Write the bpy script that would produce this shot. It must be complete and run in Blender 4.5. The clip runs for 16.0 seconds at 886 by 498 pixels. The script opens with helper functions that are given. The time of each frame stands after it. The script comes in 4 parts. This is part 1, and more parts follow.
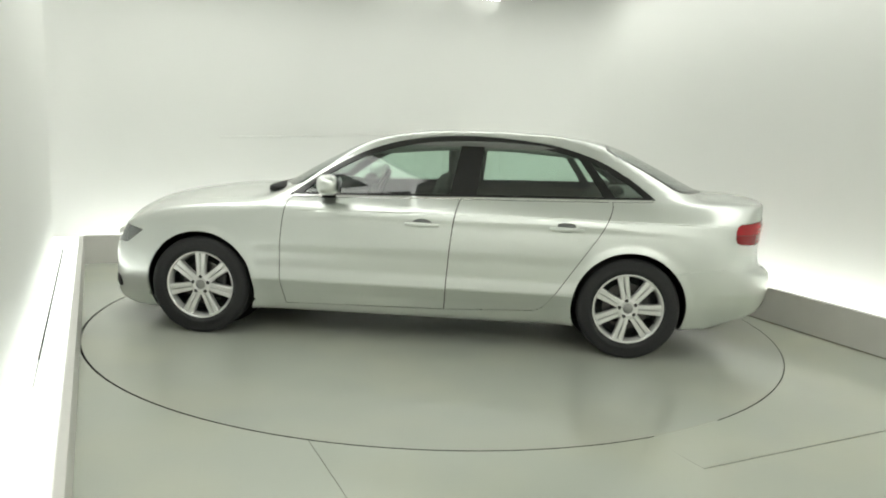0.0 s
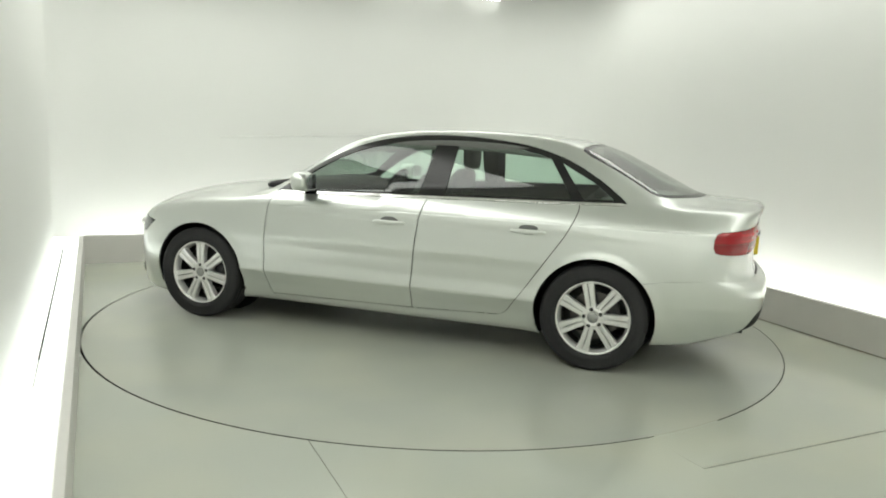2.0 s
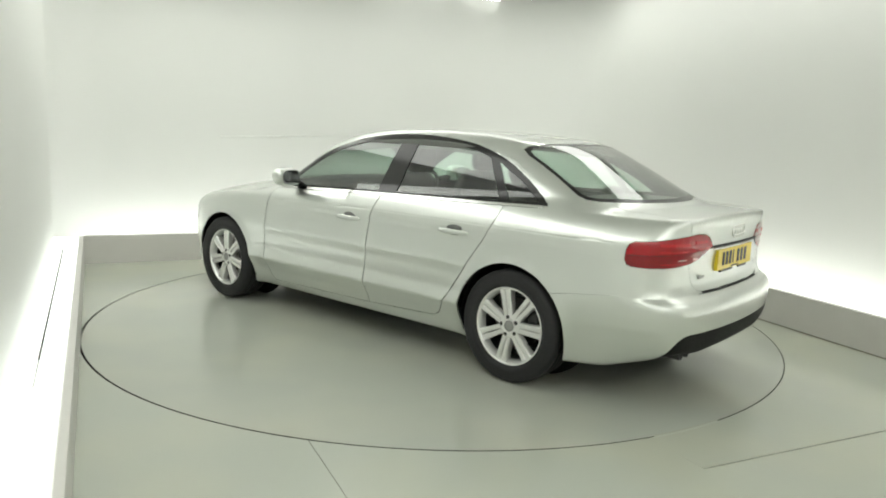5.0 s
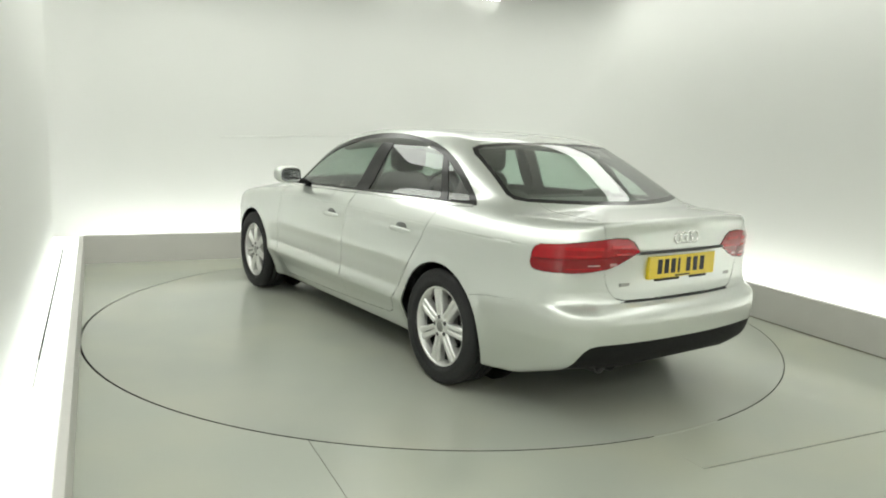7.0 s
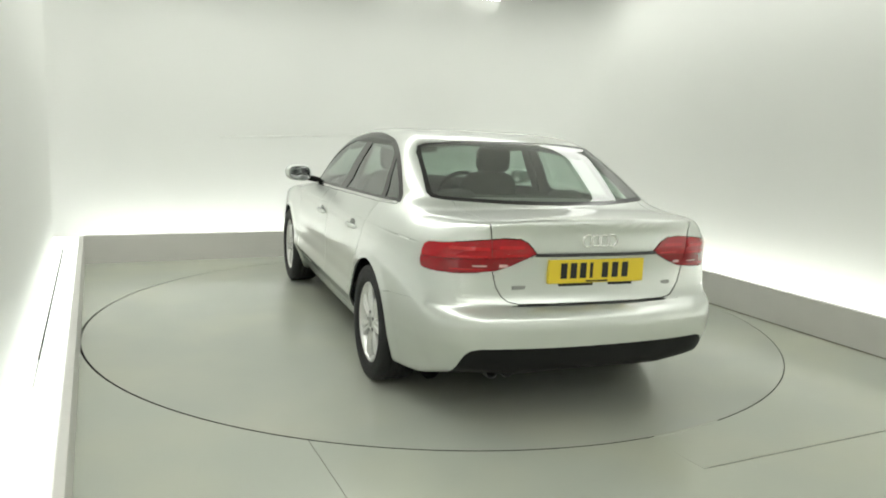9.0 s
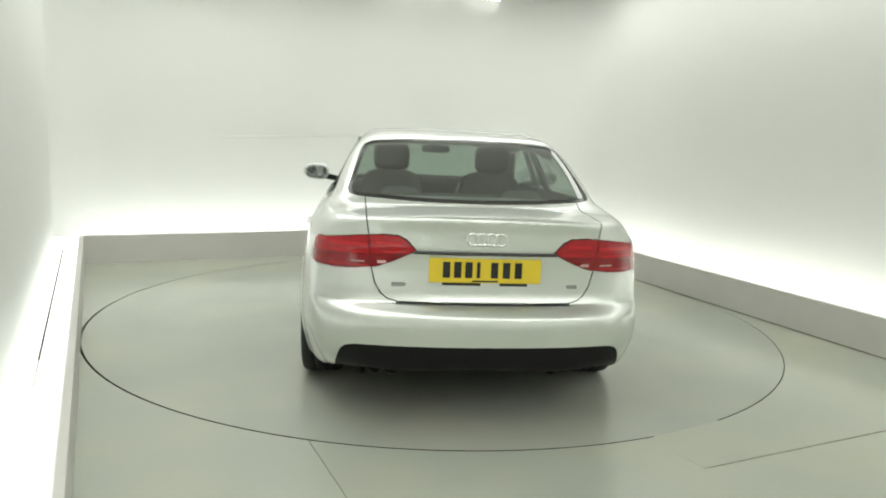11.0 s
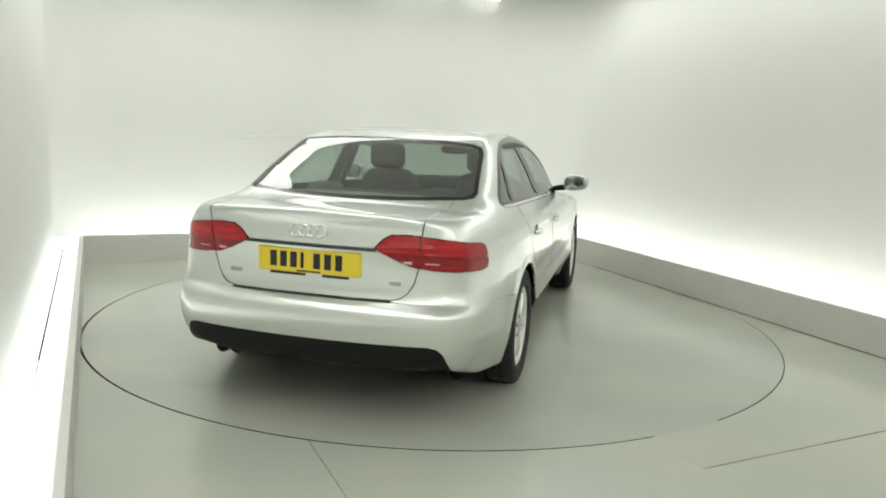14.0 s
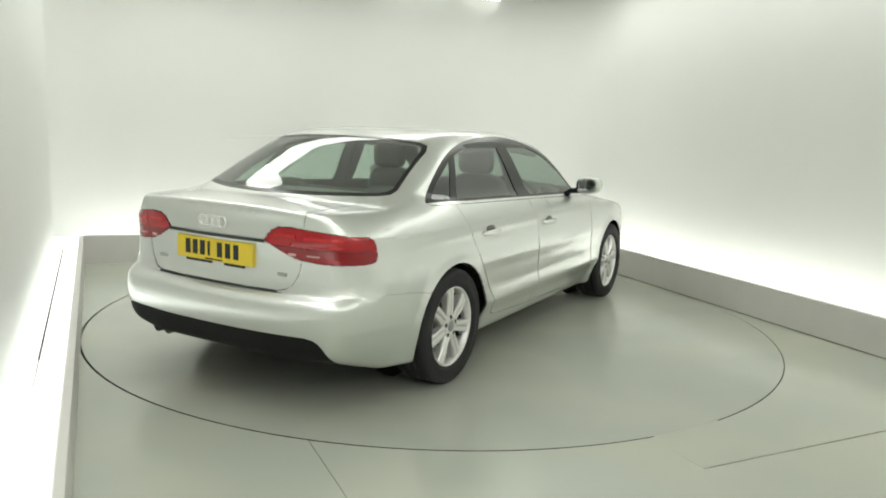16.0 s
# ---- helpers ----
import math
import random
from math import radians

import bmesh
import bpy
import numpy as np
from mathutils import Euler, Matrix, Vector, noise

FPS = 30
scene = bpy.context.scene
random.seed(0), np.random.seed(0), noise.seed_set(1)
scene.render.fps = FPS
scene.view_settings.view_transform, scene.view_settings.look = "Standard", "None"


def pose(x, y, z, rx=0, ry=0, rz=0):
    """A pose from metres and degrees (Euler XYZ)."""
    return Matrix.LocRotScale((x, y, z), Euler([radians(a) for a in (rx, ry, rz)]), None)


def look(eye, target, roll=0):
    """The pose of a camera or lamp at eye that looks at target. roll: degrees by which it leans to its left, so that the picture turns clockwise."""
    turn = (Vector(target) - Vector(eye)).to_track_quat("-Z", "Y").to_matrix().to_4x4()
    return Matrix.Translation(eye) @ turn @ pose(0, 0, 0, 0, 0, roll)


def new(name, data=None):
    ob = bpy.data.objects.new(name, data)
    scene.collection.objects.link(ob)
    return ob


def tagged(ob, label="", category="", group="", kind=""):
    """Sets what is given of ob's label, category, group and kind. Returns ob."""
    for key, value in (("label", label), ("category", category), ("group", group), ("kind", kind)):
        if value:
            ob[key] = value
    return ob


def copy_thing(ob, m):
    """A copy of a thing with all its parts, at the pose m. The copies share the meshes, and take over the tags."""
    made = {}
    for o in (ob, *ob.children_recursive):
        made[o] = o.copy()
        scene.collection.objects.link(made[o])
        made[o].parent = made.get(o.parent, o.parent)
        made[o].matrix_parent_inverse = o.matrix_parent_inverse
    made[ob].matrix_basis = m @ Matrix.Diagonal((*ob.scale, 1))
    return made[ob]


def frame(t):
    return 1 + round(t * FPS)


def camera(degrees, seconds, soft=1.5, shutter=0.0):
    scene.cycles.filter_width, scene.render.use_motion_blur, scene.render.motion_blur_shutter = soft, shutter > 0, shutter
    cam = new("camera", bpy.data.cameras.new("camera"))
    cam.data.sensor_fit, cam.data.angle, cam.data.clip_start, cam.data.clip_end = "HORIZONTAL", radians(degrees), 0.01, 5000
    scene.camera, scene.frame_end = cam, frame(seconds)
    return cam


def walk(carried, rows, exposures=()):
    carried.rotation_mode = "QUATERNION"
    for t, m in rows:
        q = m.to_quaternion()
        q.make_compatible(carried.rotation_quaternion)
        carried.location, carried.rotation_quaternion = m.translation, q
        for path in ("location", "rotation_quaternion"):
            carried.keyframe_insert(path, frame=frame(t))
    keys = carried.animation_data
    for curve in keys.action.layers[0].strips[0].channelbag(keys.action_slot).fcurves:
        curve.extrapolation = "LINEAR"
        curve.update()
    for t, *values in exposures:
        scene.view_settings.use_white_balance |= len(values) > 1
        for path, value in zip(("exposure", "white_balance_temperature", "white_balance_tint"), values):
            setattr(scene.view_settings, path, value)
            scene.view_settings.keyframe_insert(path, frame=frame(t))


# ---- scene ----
# the camera stands on a shelf beside the left wall
cam = camera(61.81, 16.0, soft=1.9)
EYE = Vector((0.0, -5.5755, 1.3979))
CAM = look(EYE, EYE + Vector((0.00712, 0.98726, -0.15893)), 2.30)
walk(cam, [(0.0, CAM), (16.0, CAM)])

# ---- world and exposure: a closed studio, lit by its own lamps ----
world = bpy.data.worlds.new("world")
scene.world = world
world.use_nodes = True
world.node_tree.nodes["Background"].inputs[0].default_value = (0.8, 0.85, 0.9, 1)
world.node_tree.nodes["Background"].inputs[1].default_value = 0.02
scene.view_settings.exposure = -0.8
FRONT_FILL_GLOW = 6.3
REAR_GLOW = 4.0
LEFT_GLOW = 4.2
RIGHT_GLOW = 3.2
TROUGH_GLOW = 19.0
TROUGH_RIGHT_GLOW = 19.5


# ---- materials ----
def material(name, colour, rough=0.5, metal=0.0, coat=0.0, spec=0.5):
    m = bpy.data.materials.new(name)
    m.use_nodes = True
    b = m.node_tree.nodes["Principled BSDF"]
    b.inputs["Base Color"].default_value = (*colour, 1)
    b.inputs["Roughness"].default_value = rough
    b.inputs["Metallic"].default_value = metal
    b.inputs["Coat Weight"].default_value = coat
    b.inputs["Coat Roughness"].default_value = 0.04
    b.inputs["Specular IOR Level"].default_value = spec
    return m


def varied(m, big, small, amount, rough_amount=0.1, bump=0.0, bump_scale=200.0, tint=None):
    """Two scales of variation in colour and roughness, and a fine relief."""
    nt = m.node_tree
    b = nt.nodes["Principled BSDF"]
    base = tuple(b.inputs["Base Color"].default_value)[:3]
    rough = b.inputs["Roughness"].default_value
    tc = nt.nodes.new("ShaderNodeTexCoord")
    noises = []
    for scale, detail in ((big, 2.0), (small, 2.0)):
        n = nt.nodes.new("ShaderNodeTexNoise")
        n.inputs["Scale"].default_value = scale
        n.inputs["Detail"].default_value = detail
        nt.links.new(tc.outputs["Object"], n.inputs["Vector"])
        noises.append(n)
    mix = nt.nodes.new("ShaderNodeMath")
    mix.operation = "ADD"
    nt.links.new(noises[0].outputs["Fac"], mix.inputs[0])
    nt.links.new(noises[1].outputs["Fac"], mix.inputs[1])
    ramp = nt.nodes.new("ShaderNodeMapRange")
    ramp.inputs["From Min"].default_value, ramp.inputs["From Max"].default_value = 0.7, 1.3
    ramp.inputs["To Min"].default_value, ramp.inputs["To Max"].default_value = 1 - amount, 1 + amount
    nt.links.new(mix.outputs[0], ramp.inputs["Value"])
    mul = nt.nodes.new("ShaderNodeVectorMath")
    mul.operation = "SCALE"
    mul.inputs[0].default_value = base
    if tint:
        worn = nt.nodes.new("ShaderNodeMix")
        worn.data_type = "RGBA"
        worn.inputs[6].default_value, worn.inputs[7].default_value = (*base, 1), (*tint, 1)
        spread = nt.nodes.new("ShaderNodeMapRange")
        spread.inputs["From Min"].default_value, spread.inputs["From Max"].default_value = 0.42, 0.68
        nt.links.new(noises[1].outputs["Fac"], spread.inputs["Value"])
        nt.links.new(spread.outputs["Result"], worn.inputs[0])
        nt.links.new(worn.outputs[2], mul.inputs[0])
    nt.links.new(ramp.outputs["Result"], mul.inputs["Scale"])
    nt.links.new(mul.outputs["Vector"], b.inputs["Base Color"])
    rr = nt.nodes.new("ShaderNodeMapRange")
    rr.inputs["From Min"].default_value, rr.inputs["From Max"].default_value = 0.3, 0.7
    rr.inputs["To Min"].default_value = max(rough - rough_amount, 0.02)
    rr.inputs["To Max"].default_value = rough + rough_amount
    nt.links.new(noises[1].outputs["Fac"], rr.inputs["Value"])
    if rough_amount:
        nt.links.new(rr.outputs["Result"], b.inputs["Roughness"])
    if bump:
        n = nt.nodes.new("ShaderNodeTexNoise")
        n.inputs["Scale"].default_value = bump_scale
        nt.links.new(tc.outputs["Object"], n.inputs["Vector"])
        bp = nt.nodes.new("ShaderNodeBump")
        bp.inputs["Strength"].default_value = bump
        bp.inputs["Distance"].default_value = 0.002
        nt.links.new(n.outputs["Fac"], bp.inputs["Height"])
        nt.links.new(bp.outputs["Normal"], b.inputs["Normal"])
    return m


def glowing(name, colour, strength):
    m = material(name, colour, 0.6)
    b = m.node_tree.nodes["Principled BSDF"]
    b.inputs["Emission Color"].default_value = (*colour, 1)
    b.inputs["Emission Strength"].default_value = strength
    return m


WALL = varied(material("white_wall_paint", (0.72, 0.725, 0.70), 0.55), 0.35, 1.1, 0.01, 0.0)
FLOOR = varied(material("pale_floor_paint", (0.452, 0.478, 0.415), 0.20), 0.35, 1.1, 0.035, 0.0, tint=(0.475, 0.49, 0.405))
TABLE = varied(material("pale_turntable_paint", (0.430, 0.453, 0.398), 0.20), 0.35, 1.1, 0.035, 0.0, tint=(0.465, 0.475, 0.40))
KERB = varied(material("grey_kerb_paint", (0.655, 0.64, 0.61), 0.5), 0.8, 4.0, 0.03, 0.04)
GAP = material("dark_joint", (0.03, 0.03, 0.028), 0.8)
FRONT_FILL = glowing("front_fill_diffuser", (0.985, 1.0, 0.95), FRONT_FILL_GLOW)
BAR_WASH = glowing("washer_diffuser", (0.985, 1.0, 0.95), 5.0)
BAR_REAR = glowing("rear_lamp_diffuser", (0.985, 1.0, 0.95), REAR_GLOW)
BAR_LEFT = glowing("left_lamp_diffuser", (0.985, 1.0, 0.95), LEFT_GLOW)
BAR_RIGHT = glowing("right_lamp_diffuser", (0.985, 1.0, 0.95), RIGHT_GLOW)
STRIP = glowing("strip_diffuser", (0.96, 1.0, 0.955), TROUGH_GLOW)
STRIP_RIGHT = glowing("right_strip_diffuser", (0.97, 1.0, 0.945), TROUGH_RIGHT_GLOW)
PANEL = glowing("panel_diffuser", (0.96, 1.0, 0.955), 2.3)
EDGE = material("dark_metal_edge", (0.022, 0.022, 0.02), 0.8, 0.0, 0.0, 0.1)
STAIN = varied(material("brown_stained_joint", (0.20, 0.185, 0.15), 0.8), 2.0, 9.0, 0.4, 0.0)
HOUSING = material("white_lamp_housing", (0.75, 0.75, 0.73), 0.4)


# ---- building helpers ----
def mesh_object(name, bm, mat, parent=None, smooth=False):
    me = bpy.data.meshes.new(name)
    bm.to_mesh(me)
    bm.free()
    me.materials.append(mat)
    if smooth:
        me.polygons.foreach_set("use_smooth", [True] * len(me.polygons))
    ob = new(name, me)
    if parent:
        ob.parent = parent
    return ob


def part(name, bm, mat, parent, label="", smooth=False):
    ob = mesh_object(name, bm, mat, parent, smooth)
    return tagged(ob, label)


def prism(outline, z0, z1, bevel=0.0):
    """An upright prism over a plan outline."""
    bm = bmesh.new()
    low = [bm.verts.new((x, y, z0)) for x, y in outline]
    top = [bm.verts.new((x, y, z1)) for x, y in outline]
    n = len(outline)
    for i in range(n):
        bm.faces.new((low[i], low[(i + 1) % n], top[(i + 1) % n], top[i]))
    bm.faces.new(top)
    bm.faces.new(low[::-1])
    bmesh.ops.recalc_face_normals(bm, faces=bm.faces)
    if bevel:
        edges = [e for e in bm.edges if all(abs(v.co.z - z1) < 1e-5 for v in e.verts)]
        bmesh.ops.bevel(bm, geom=edges, offset=bevel, segments=2, affect="EDGES", profile=0.5)
    return bm


def box(x0, x1, y0, y1, z0, z1, bevel=0.0, segments=2):
    bm = bmesh.new()
    bmesh.ops.create_cube(bm, size=1.0)
    for v in bm.verts:
        v.co = Vector((x0 + (v.co.x + 0.5) * (x1 - x0), y0 + (v.co.y + 0.5) * (y1 - y0), z0 + (v.co.z + 0.5) * (z1 - z0)))
    if bevel:
        bmesh.ops.bevel(bm, geom=list(bm.edges), offset=bevel, segments=segments, affect="EDGES", profile=0.5)
    return bm


def band(path, inner, outer, z0, z1, bevel=0.0):
    """A straight or bent bar that follows a plan path, from one offset to another (to its left)."""
    def shifted(d):
        pts = []
        for i, p in enumerate(path):
            a = (path[i] - path[i - 1]).normalized() if i else (path[1] - path[0]).normalized()
            b = (path[i + 1] - path[i]).normalized() if i + 1 < len(path) else a
            n = Vector((-(a.y + b.y), a.x + b.x)).normalized()
            k = n.dot(Vector((-a.y, a.x)))
            pts.append(p + n * (d / k))
        return pts
    return prism([tuple(p) for p in shifted(inner) + shifted(outer)[::-1]], z0, z1, bevel)


# ---- the room: kerb corners in plan ----
REAR_LEFT = Vector((-3.378, 1.414))
REAR_RIGHT = Vector((1.165, 3.630))
ALONG_LEFT = Vector((0.4220, -0.9066))
ALONG_RIGHT = Vector((0.3922, -0.9199))
FRONT_LEFT = REAR_LEFT + ALONG_LEFT * 9.3
FRONT_RIGHT = REAR_RIGHT + ALONG_RIGHT * 9.3
KERB_HEIGHT = 0.262
ROOM_HEIGHT = 3.05
TABLE_RADIUS = 2.468
FLOOR_Z = -0.009


def meeting(p, d, q, e):
    k = d.x * e.y - d.y * e.x
    s = ((q.x - p.x) * e.y - (q.y - p.y) * e.x) / k
    return p + d * s


def left_of(d):
    return Vector((-d.y, d.x))


REAR = (REAR_RIGHT - REAR_LEFT).normalized()
# wall faces stand behind the kerbs
WALL_LEFT_AT = REAR_LEFT - Vector((0.9066, 0.4220)) * 0.262
WALL_REAR_AT = REAR_LEFT + left_of(REAR) * 0.46
WALL_RIGHT_AT = REAR_RIGHT + Vector((0.9199, 0.3922)) * 0.36
W_RL = meeting(WALL_LEFT_AT, ALONG_LEFT, WALL_REAR_AT, REAR)
W_RR = meeting(WALL_RIGHT_AT, ALONG_RIGHT, WALL_REAR_AT, REAR)
W_FL = W_RL + ALONG_LEFT * 10.2
W_FR = W_RR + ALONG_RIGHT * 10.2


def floor_piece(name, outline, label):
    ob = mesh_object(name, prism(outline, -0.04, FLOOR_Z), FLOOR)
    return tagged(ob, label, "floor", kind="structure")


def rim_point(angle, r):
    # the opening sits a little off the disc's centre
    dx = -0.004 if r > TABLE_RADIUS else 0.0
    return (r * math.cos(angle) + dx, r * math.sin(angle))


def room():
    # floor boards: one sheet round the turntable and one in front of it
    u = Vector((math.cos(radians(25)), math.sin(radians(25))))
    v = Vector((-u.y, u.x))
    r = TABLE_RADIUS + 0.006
    def uv(a, b):
        p = u * a + v * b
        return (p.x, p.y)
    ang = lambda a: math.atan2(*reversed(uv(a, -math.sqrt(r * r - a * a))))
    a0, a1 = ang(-1.516) , ang(0.0)
    g, h = 0.0015, 0.005
    arc = [rim_point(a0 - (2 * math.pi - (a1 - a0)) * i / 160, r) for i in range(161)]
    far = [uv(0.0 + g, -2.82 + h), uv(3.3, -2.82 + h), uv(3.3, 4.2), uv(-3.3, 4.2), uv(-3.3, -7.5), uv(-1.516 - g, -7.5)]
    floor_piece("floor_1", arc + far, "pale grey painted floor round the turntable")
    arc = [rim_point(ang(-1.516 + 2 * g) + (a1 - ang(-1.516 + 2 * g)) * i / 48, r) for i in range(48)]
    arc.append(uv(-g, -math.sqrt(r * r)))
    near = [uv(-g, -2.82 - h), uv(3.3, -2.82 - h), uv(3.3, -7.5), uv(-1.516 + g, -7.5)]
    floor_piece("floor_2", arc + near, "pale grey painted floor board before the turntable")
    bed = mesh_object("floor_bed", prism([uv(-3.4, -7.6), uv(3.4, -7.6), uv(3.4, 4.3), uv(-3.4, 4.3)], -0.16, -0.10), GAP)
    tagged(bed, "dark bed under the floor boards", "floor", kind="structure")
    # kerbs: a board in front of a lit trough
    k = mesh_object("kerb_rear", band([REAR_LEFT, REAR_RIGHT], 0.0, 0.035, FLOOR_Z, KERB_HEIGHT, 0.003), KERB)
    tagged(k, "low grey painted kerb board along the rear wall", "kerb", kind="structure")
    k = mesh_object("kerb_right", band([REAR_RIGHT + REAR * 0.0, FRONT_RIGHT], 0.0, 0.035, FLOOR_Z, KERB_HEIGHT, 0.003), KERB)
    tagged(k, "low grey painted kerb board along the side wall", "kerb", kind="structure")
    j = mesh_object("kerb_joint", band([REAR_RIGHT + ALONG_RIGHT * 1.4, FRONT_RIGHT], -0.005, -0.0005, FLOOR_Z, FLOOR_Z + 0.007), STAIN)
    tagged(j, "brown stained joint along the foot of the kerb", "trim", kind="structure")
    k = mesh_object("kerb_left", band([FRONT_LEFT, REAR_LEFT], 0.0, 0.035, FLOOR_Z, KERB_HEIGHT, 0.003), KERB)
    tagged(k, "low grey kerb ledge along the near side wall", "kerb", kind="structure")
    # walls
    # the rear wall turns into the side wall in a wide curve
    rad = 1.15
    d1, d2 = (W_RL - W_RR).normalized(), ALONG_RIGHT
    centre = W_RR + (d1 + d2) * rad
    bend = [centre - d2 * rad * math.cos(i / 20 * math.pi / 2) - d1 * rad * math.sin(i / 20 * math.pi / 2) for i in range(21)]
    # and meets the near side wall in a tighter one
    tight = 0.5
    middle = W_RL + (ALONG_LEFT + REAR) * tight
    turn = [middle - REAR * tight * math.cos(i / 16 * math.pi / 2) - ALONG_LEFT * tight * math.sin(i / 16 * math.pi / 2) for i in range(17)]
    for name, path in (("wall_left", [W_FL - ALONG_LEFT * -0.1, turn[0]]), ("wall_rear", turn + bend + [W_FR]), ("wall_front", [W_FR, W_FL])):
        w = mesh_object(name, band(path, 0.002, 0.12, -0.1, ROOM_HEIGHT + 0.1), WALL)
        if name == "wall_rear":
            for f in w.data.polygons:
                f.use_smooth = abs(f.normal.z) < 0.5
            w.data.set_sharp_from_angle(angle=radians(30))
        tagged(w, "smooth white painted studio wall", "wall", kind="structure")
    # a thin joint cover on the rear wall
    n = left_of(REAR)
    bm = bmesh.new()
    rows = []
    for along, z in ((1.35, 1.228), (1.9, 1.252), (2.6, 1.283), (3.6, 1.33)):
        p = WALL_REAR_AT + REAR * along
        rows.append([bm.verts.new((p.x - n.x * d, p.y - n.y * d, z + h)) for d, h in ((-0.004, 0.010), (0.010, 0.007), (0.010, -0.007), (-0.004, -0.010))])
    for a, b in zip(rows, rows[1:]):
        for j in range(4):
            bm.faces.new((a[j], b[j], b[(j + 1) % 4], a[(j + 1) % 4]))
    bm.faces.new(rows[0])
    bm.faces.new(rows[-1])
    bmesh.ops.recalc_face_normals(bm, faces=bm.faces)
    tagged(mesh_object("trim", bm, WALL), "thin white joint cover on the rear wall", "trim", kind="structure")
    c = mesh_object("ceiling", prism([tuple(p) for p in (W_FL, W_FR, W_RR, W_RL)], ROOM_HEIGHT, ROOM_HEIGHT + 0.12), WALL)
    tagged(c, "white painted studio ceiling", "ceiling", kind="structure")


def strip_light(a, b, z, width, name, label, mat, height=0.03, down=False):
    """A lamp bar between two plan points: housing and glowing diffuser."""
    d = (b - a).normalized()
    base = tagged(new(name), label, "lamp", group="studio lamps")
    lo, hi = (z, z + height) if down else (z - height, z)
    part("housing", band([a, b], -width / 2 - 0.01, width / 2 + 0.01, lo, hi), HOUSING, base)
    if down:
        part("diffuser", band([a + d * 0.01, b - d * 0.01], -width / 2, width / 2, z - 0.02, z - 0.001), mat, base, "glowing white diffuser")
    else:
        part("diffuser", band([a + d * 0.01, b - d * 0.01], -width / 2, width / 2, z + 0.001, z + 0.015), mat, base, "glowing white diffuser")
    return base


def lamps():
    n_rear, n_right, n_left = left_of(REAR), Vector((0.9199, 0.3922)), Vector((-0.9066, -0.4220))
    label = "long white strip lamp lying in the trough behind the kerb"
    strip_light(REAR_LEFT + n_rear * 0.16, REAR_RIGHT + n_rear * 0.16 - REAR * 0.2, 0.06, 0.10, "strip_lamp", label, STRIP)
    strip_light(REAR_RIGHT + n_right * 0.14 + ALONG_RIGHT * 0.3, FRONT_RIGHT + n_right * 0.14, 0.06, 0.10, "strip_lamp", label, STRIP_RIGHT)
    ledge = "wide white light panel on top of the side kerb"
    strip_light(REAR_LEFT + n_left * 0.096, FRONT_LEFT + n_left * 0.096, KERB_HEIGHT - 0.02, 0.10, "light_panel", ledge, PANEL)
    # the second row stands a finger's width off at its far end only
    joint = REAR_LEFT + ALONG_LEFT * 4.35
    j = mesh_object("panel_joint", band([REAR_LEFT + ALONG_LEFT * 0.7, REAR_LEFT + ALONG_LEFT * 3.9], -0.1580, -0.1520, KERB_HEIGHT - 0.018, KERB_HEIGHT - 0.012), EDGE)
    tagged(j, "dark joint between the light panels", "trim", kind="structure")
    strip_light(REAR_LEFT + n_left * 0.209, joint + n_left * 0.209, KERB_HEIGHT - 0.02, 0.092, "light_panel", ledge, PANEL)
    strip_light(joint + ALONG_LEFT * 0.004 + n_left * 0.2015, FRONT_LEFT + n_left * 0.2015, KERB_HEIGHT - 0.02, 0.1085, "light_panel", ledge, PANEL)
    label = "long white ceiling lamp bar with glowing diffuser"
    z = ROOM_HEIGHT - 0.12
    strip_light(W_RL - n_rear * 1.2 + REAR * 1.0, W_RR - n_rear * 1.2 - REAR * 0.7, z, 0.9, "ceiling_lamp", label, BAR_REAR, 0.12, True)
    strip_light(W_RR - n_right * 0.5 + ALONG_RIGHT * 1.5, W_FR - n_right * 0.5 - ALONG_RIGHT * 0.7, z, 0.7, "ceiling_lamp", label, BAR_RIGHT, 0.12, True)
    strip_light(W_RL - n_left * 0.65 + ALONG_LEFT * 0.7, W_FL - n_left * 0.65 - ALONG_LEFT * 0.7, z, 0.9, "ceiling_lamp", label, BAR_LEFT, 0.12, True)
    wash = "short white wall-washer lamp under the ceiling"
    for a, b in ((0.58, 0.74), (0.77, 0.86)):
        p, q = W_RL.lerp(W_RR, a), W_RL.lerp(W_RR, b)
        strip_light(p - n_rear * 0.10, q - n_rear * 0.10, ROOM_HEIGHT - 0.06, 0.05, "wall_washer", wash, BAR_WASH, 0.06, True)
    # unseen fill lamp behind the camera, added to brighten the car's near side
    strip_light(W_FL + n_rear * 0.6 + REAR * 0.8, W_FR + n_rear * 0.6 - REAR * 0.8, z, 0.95, "ceiling_lamp", label, FRONT_FILL, 0.12, True)


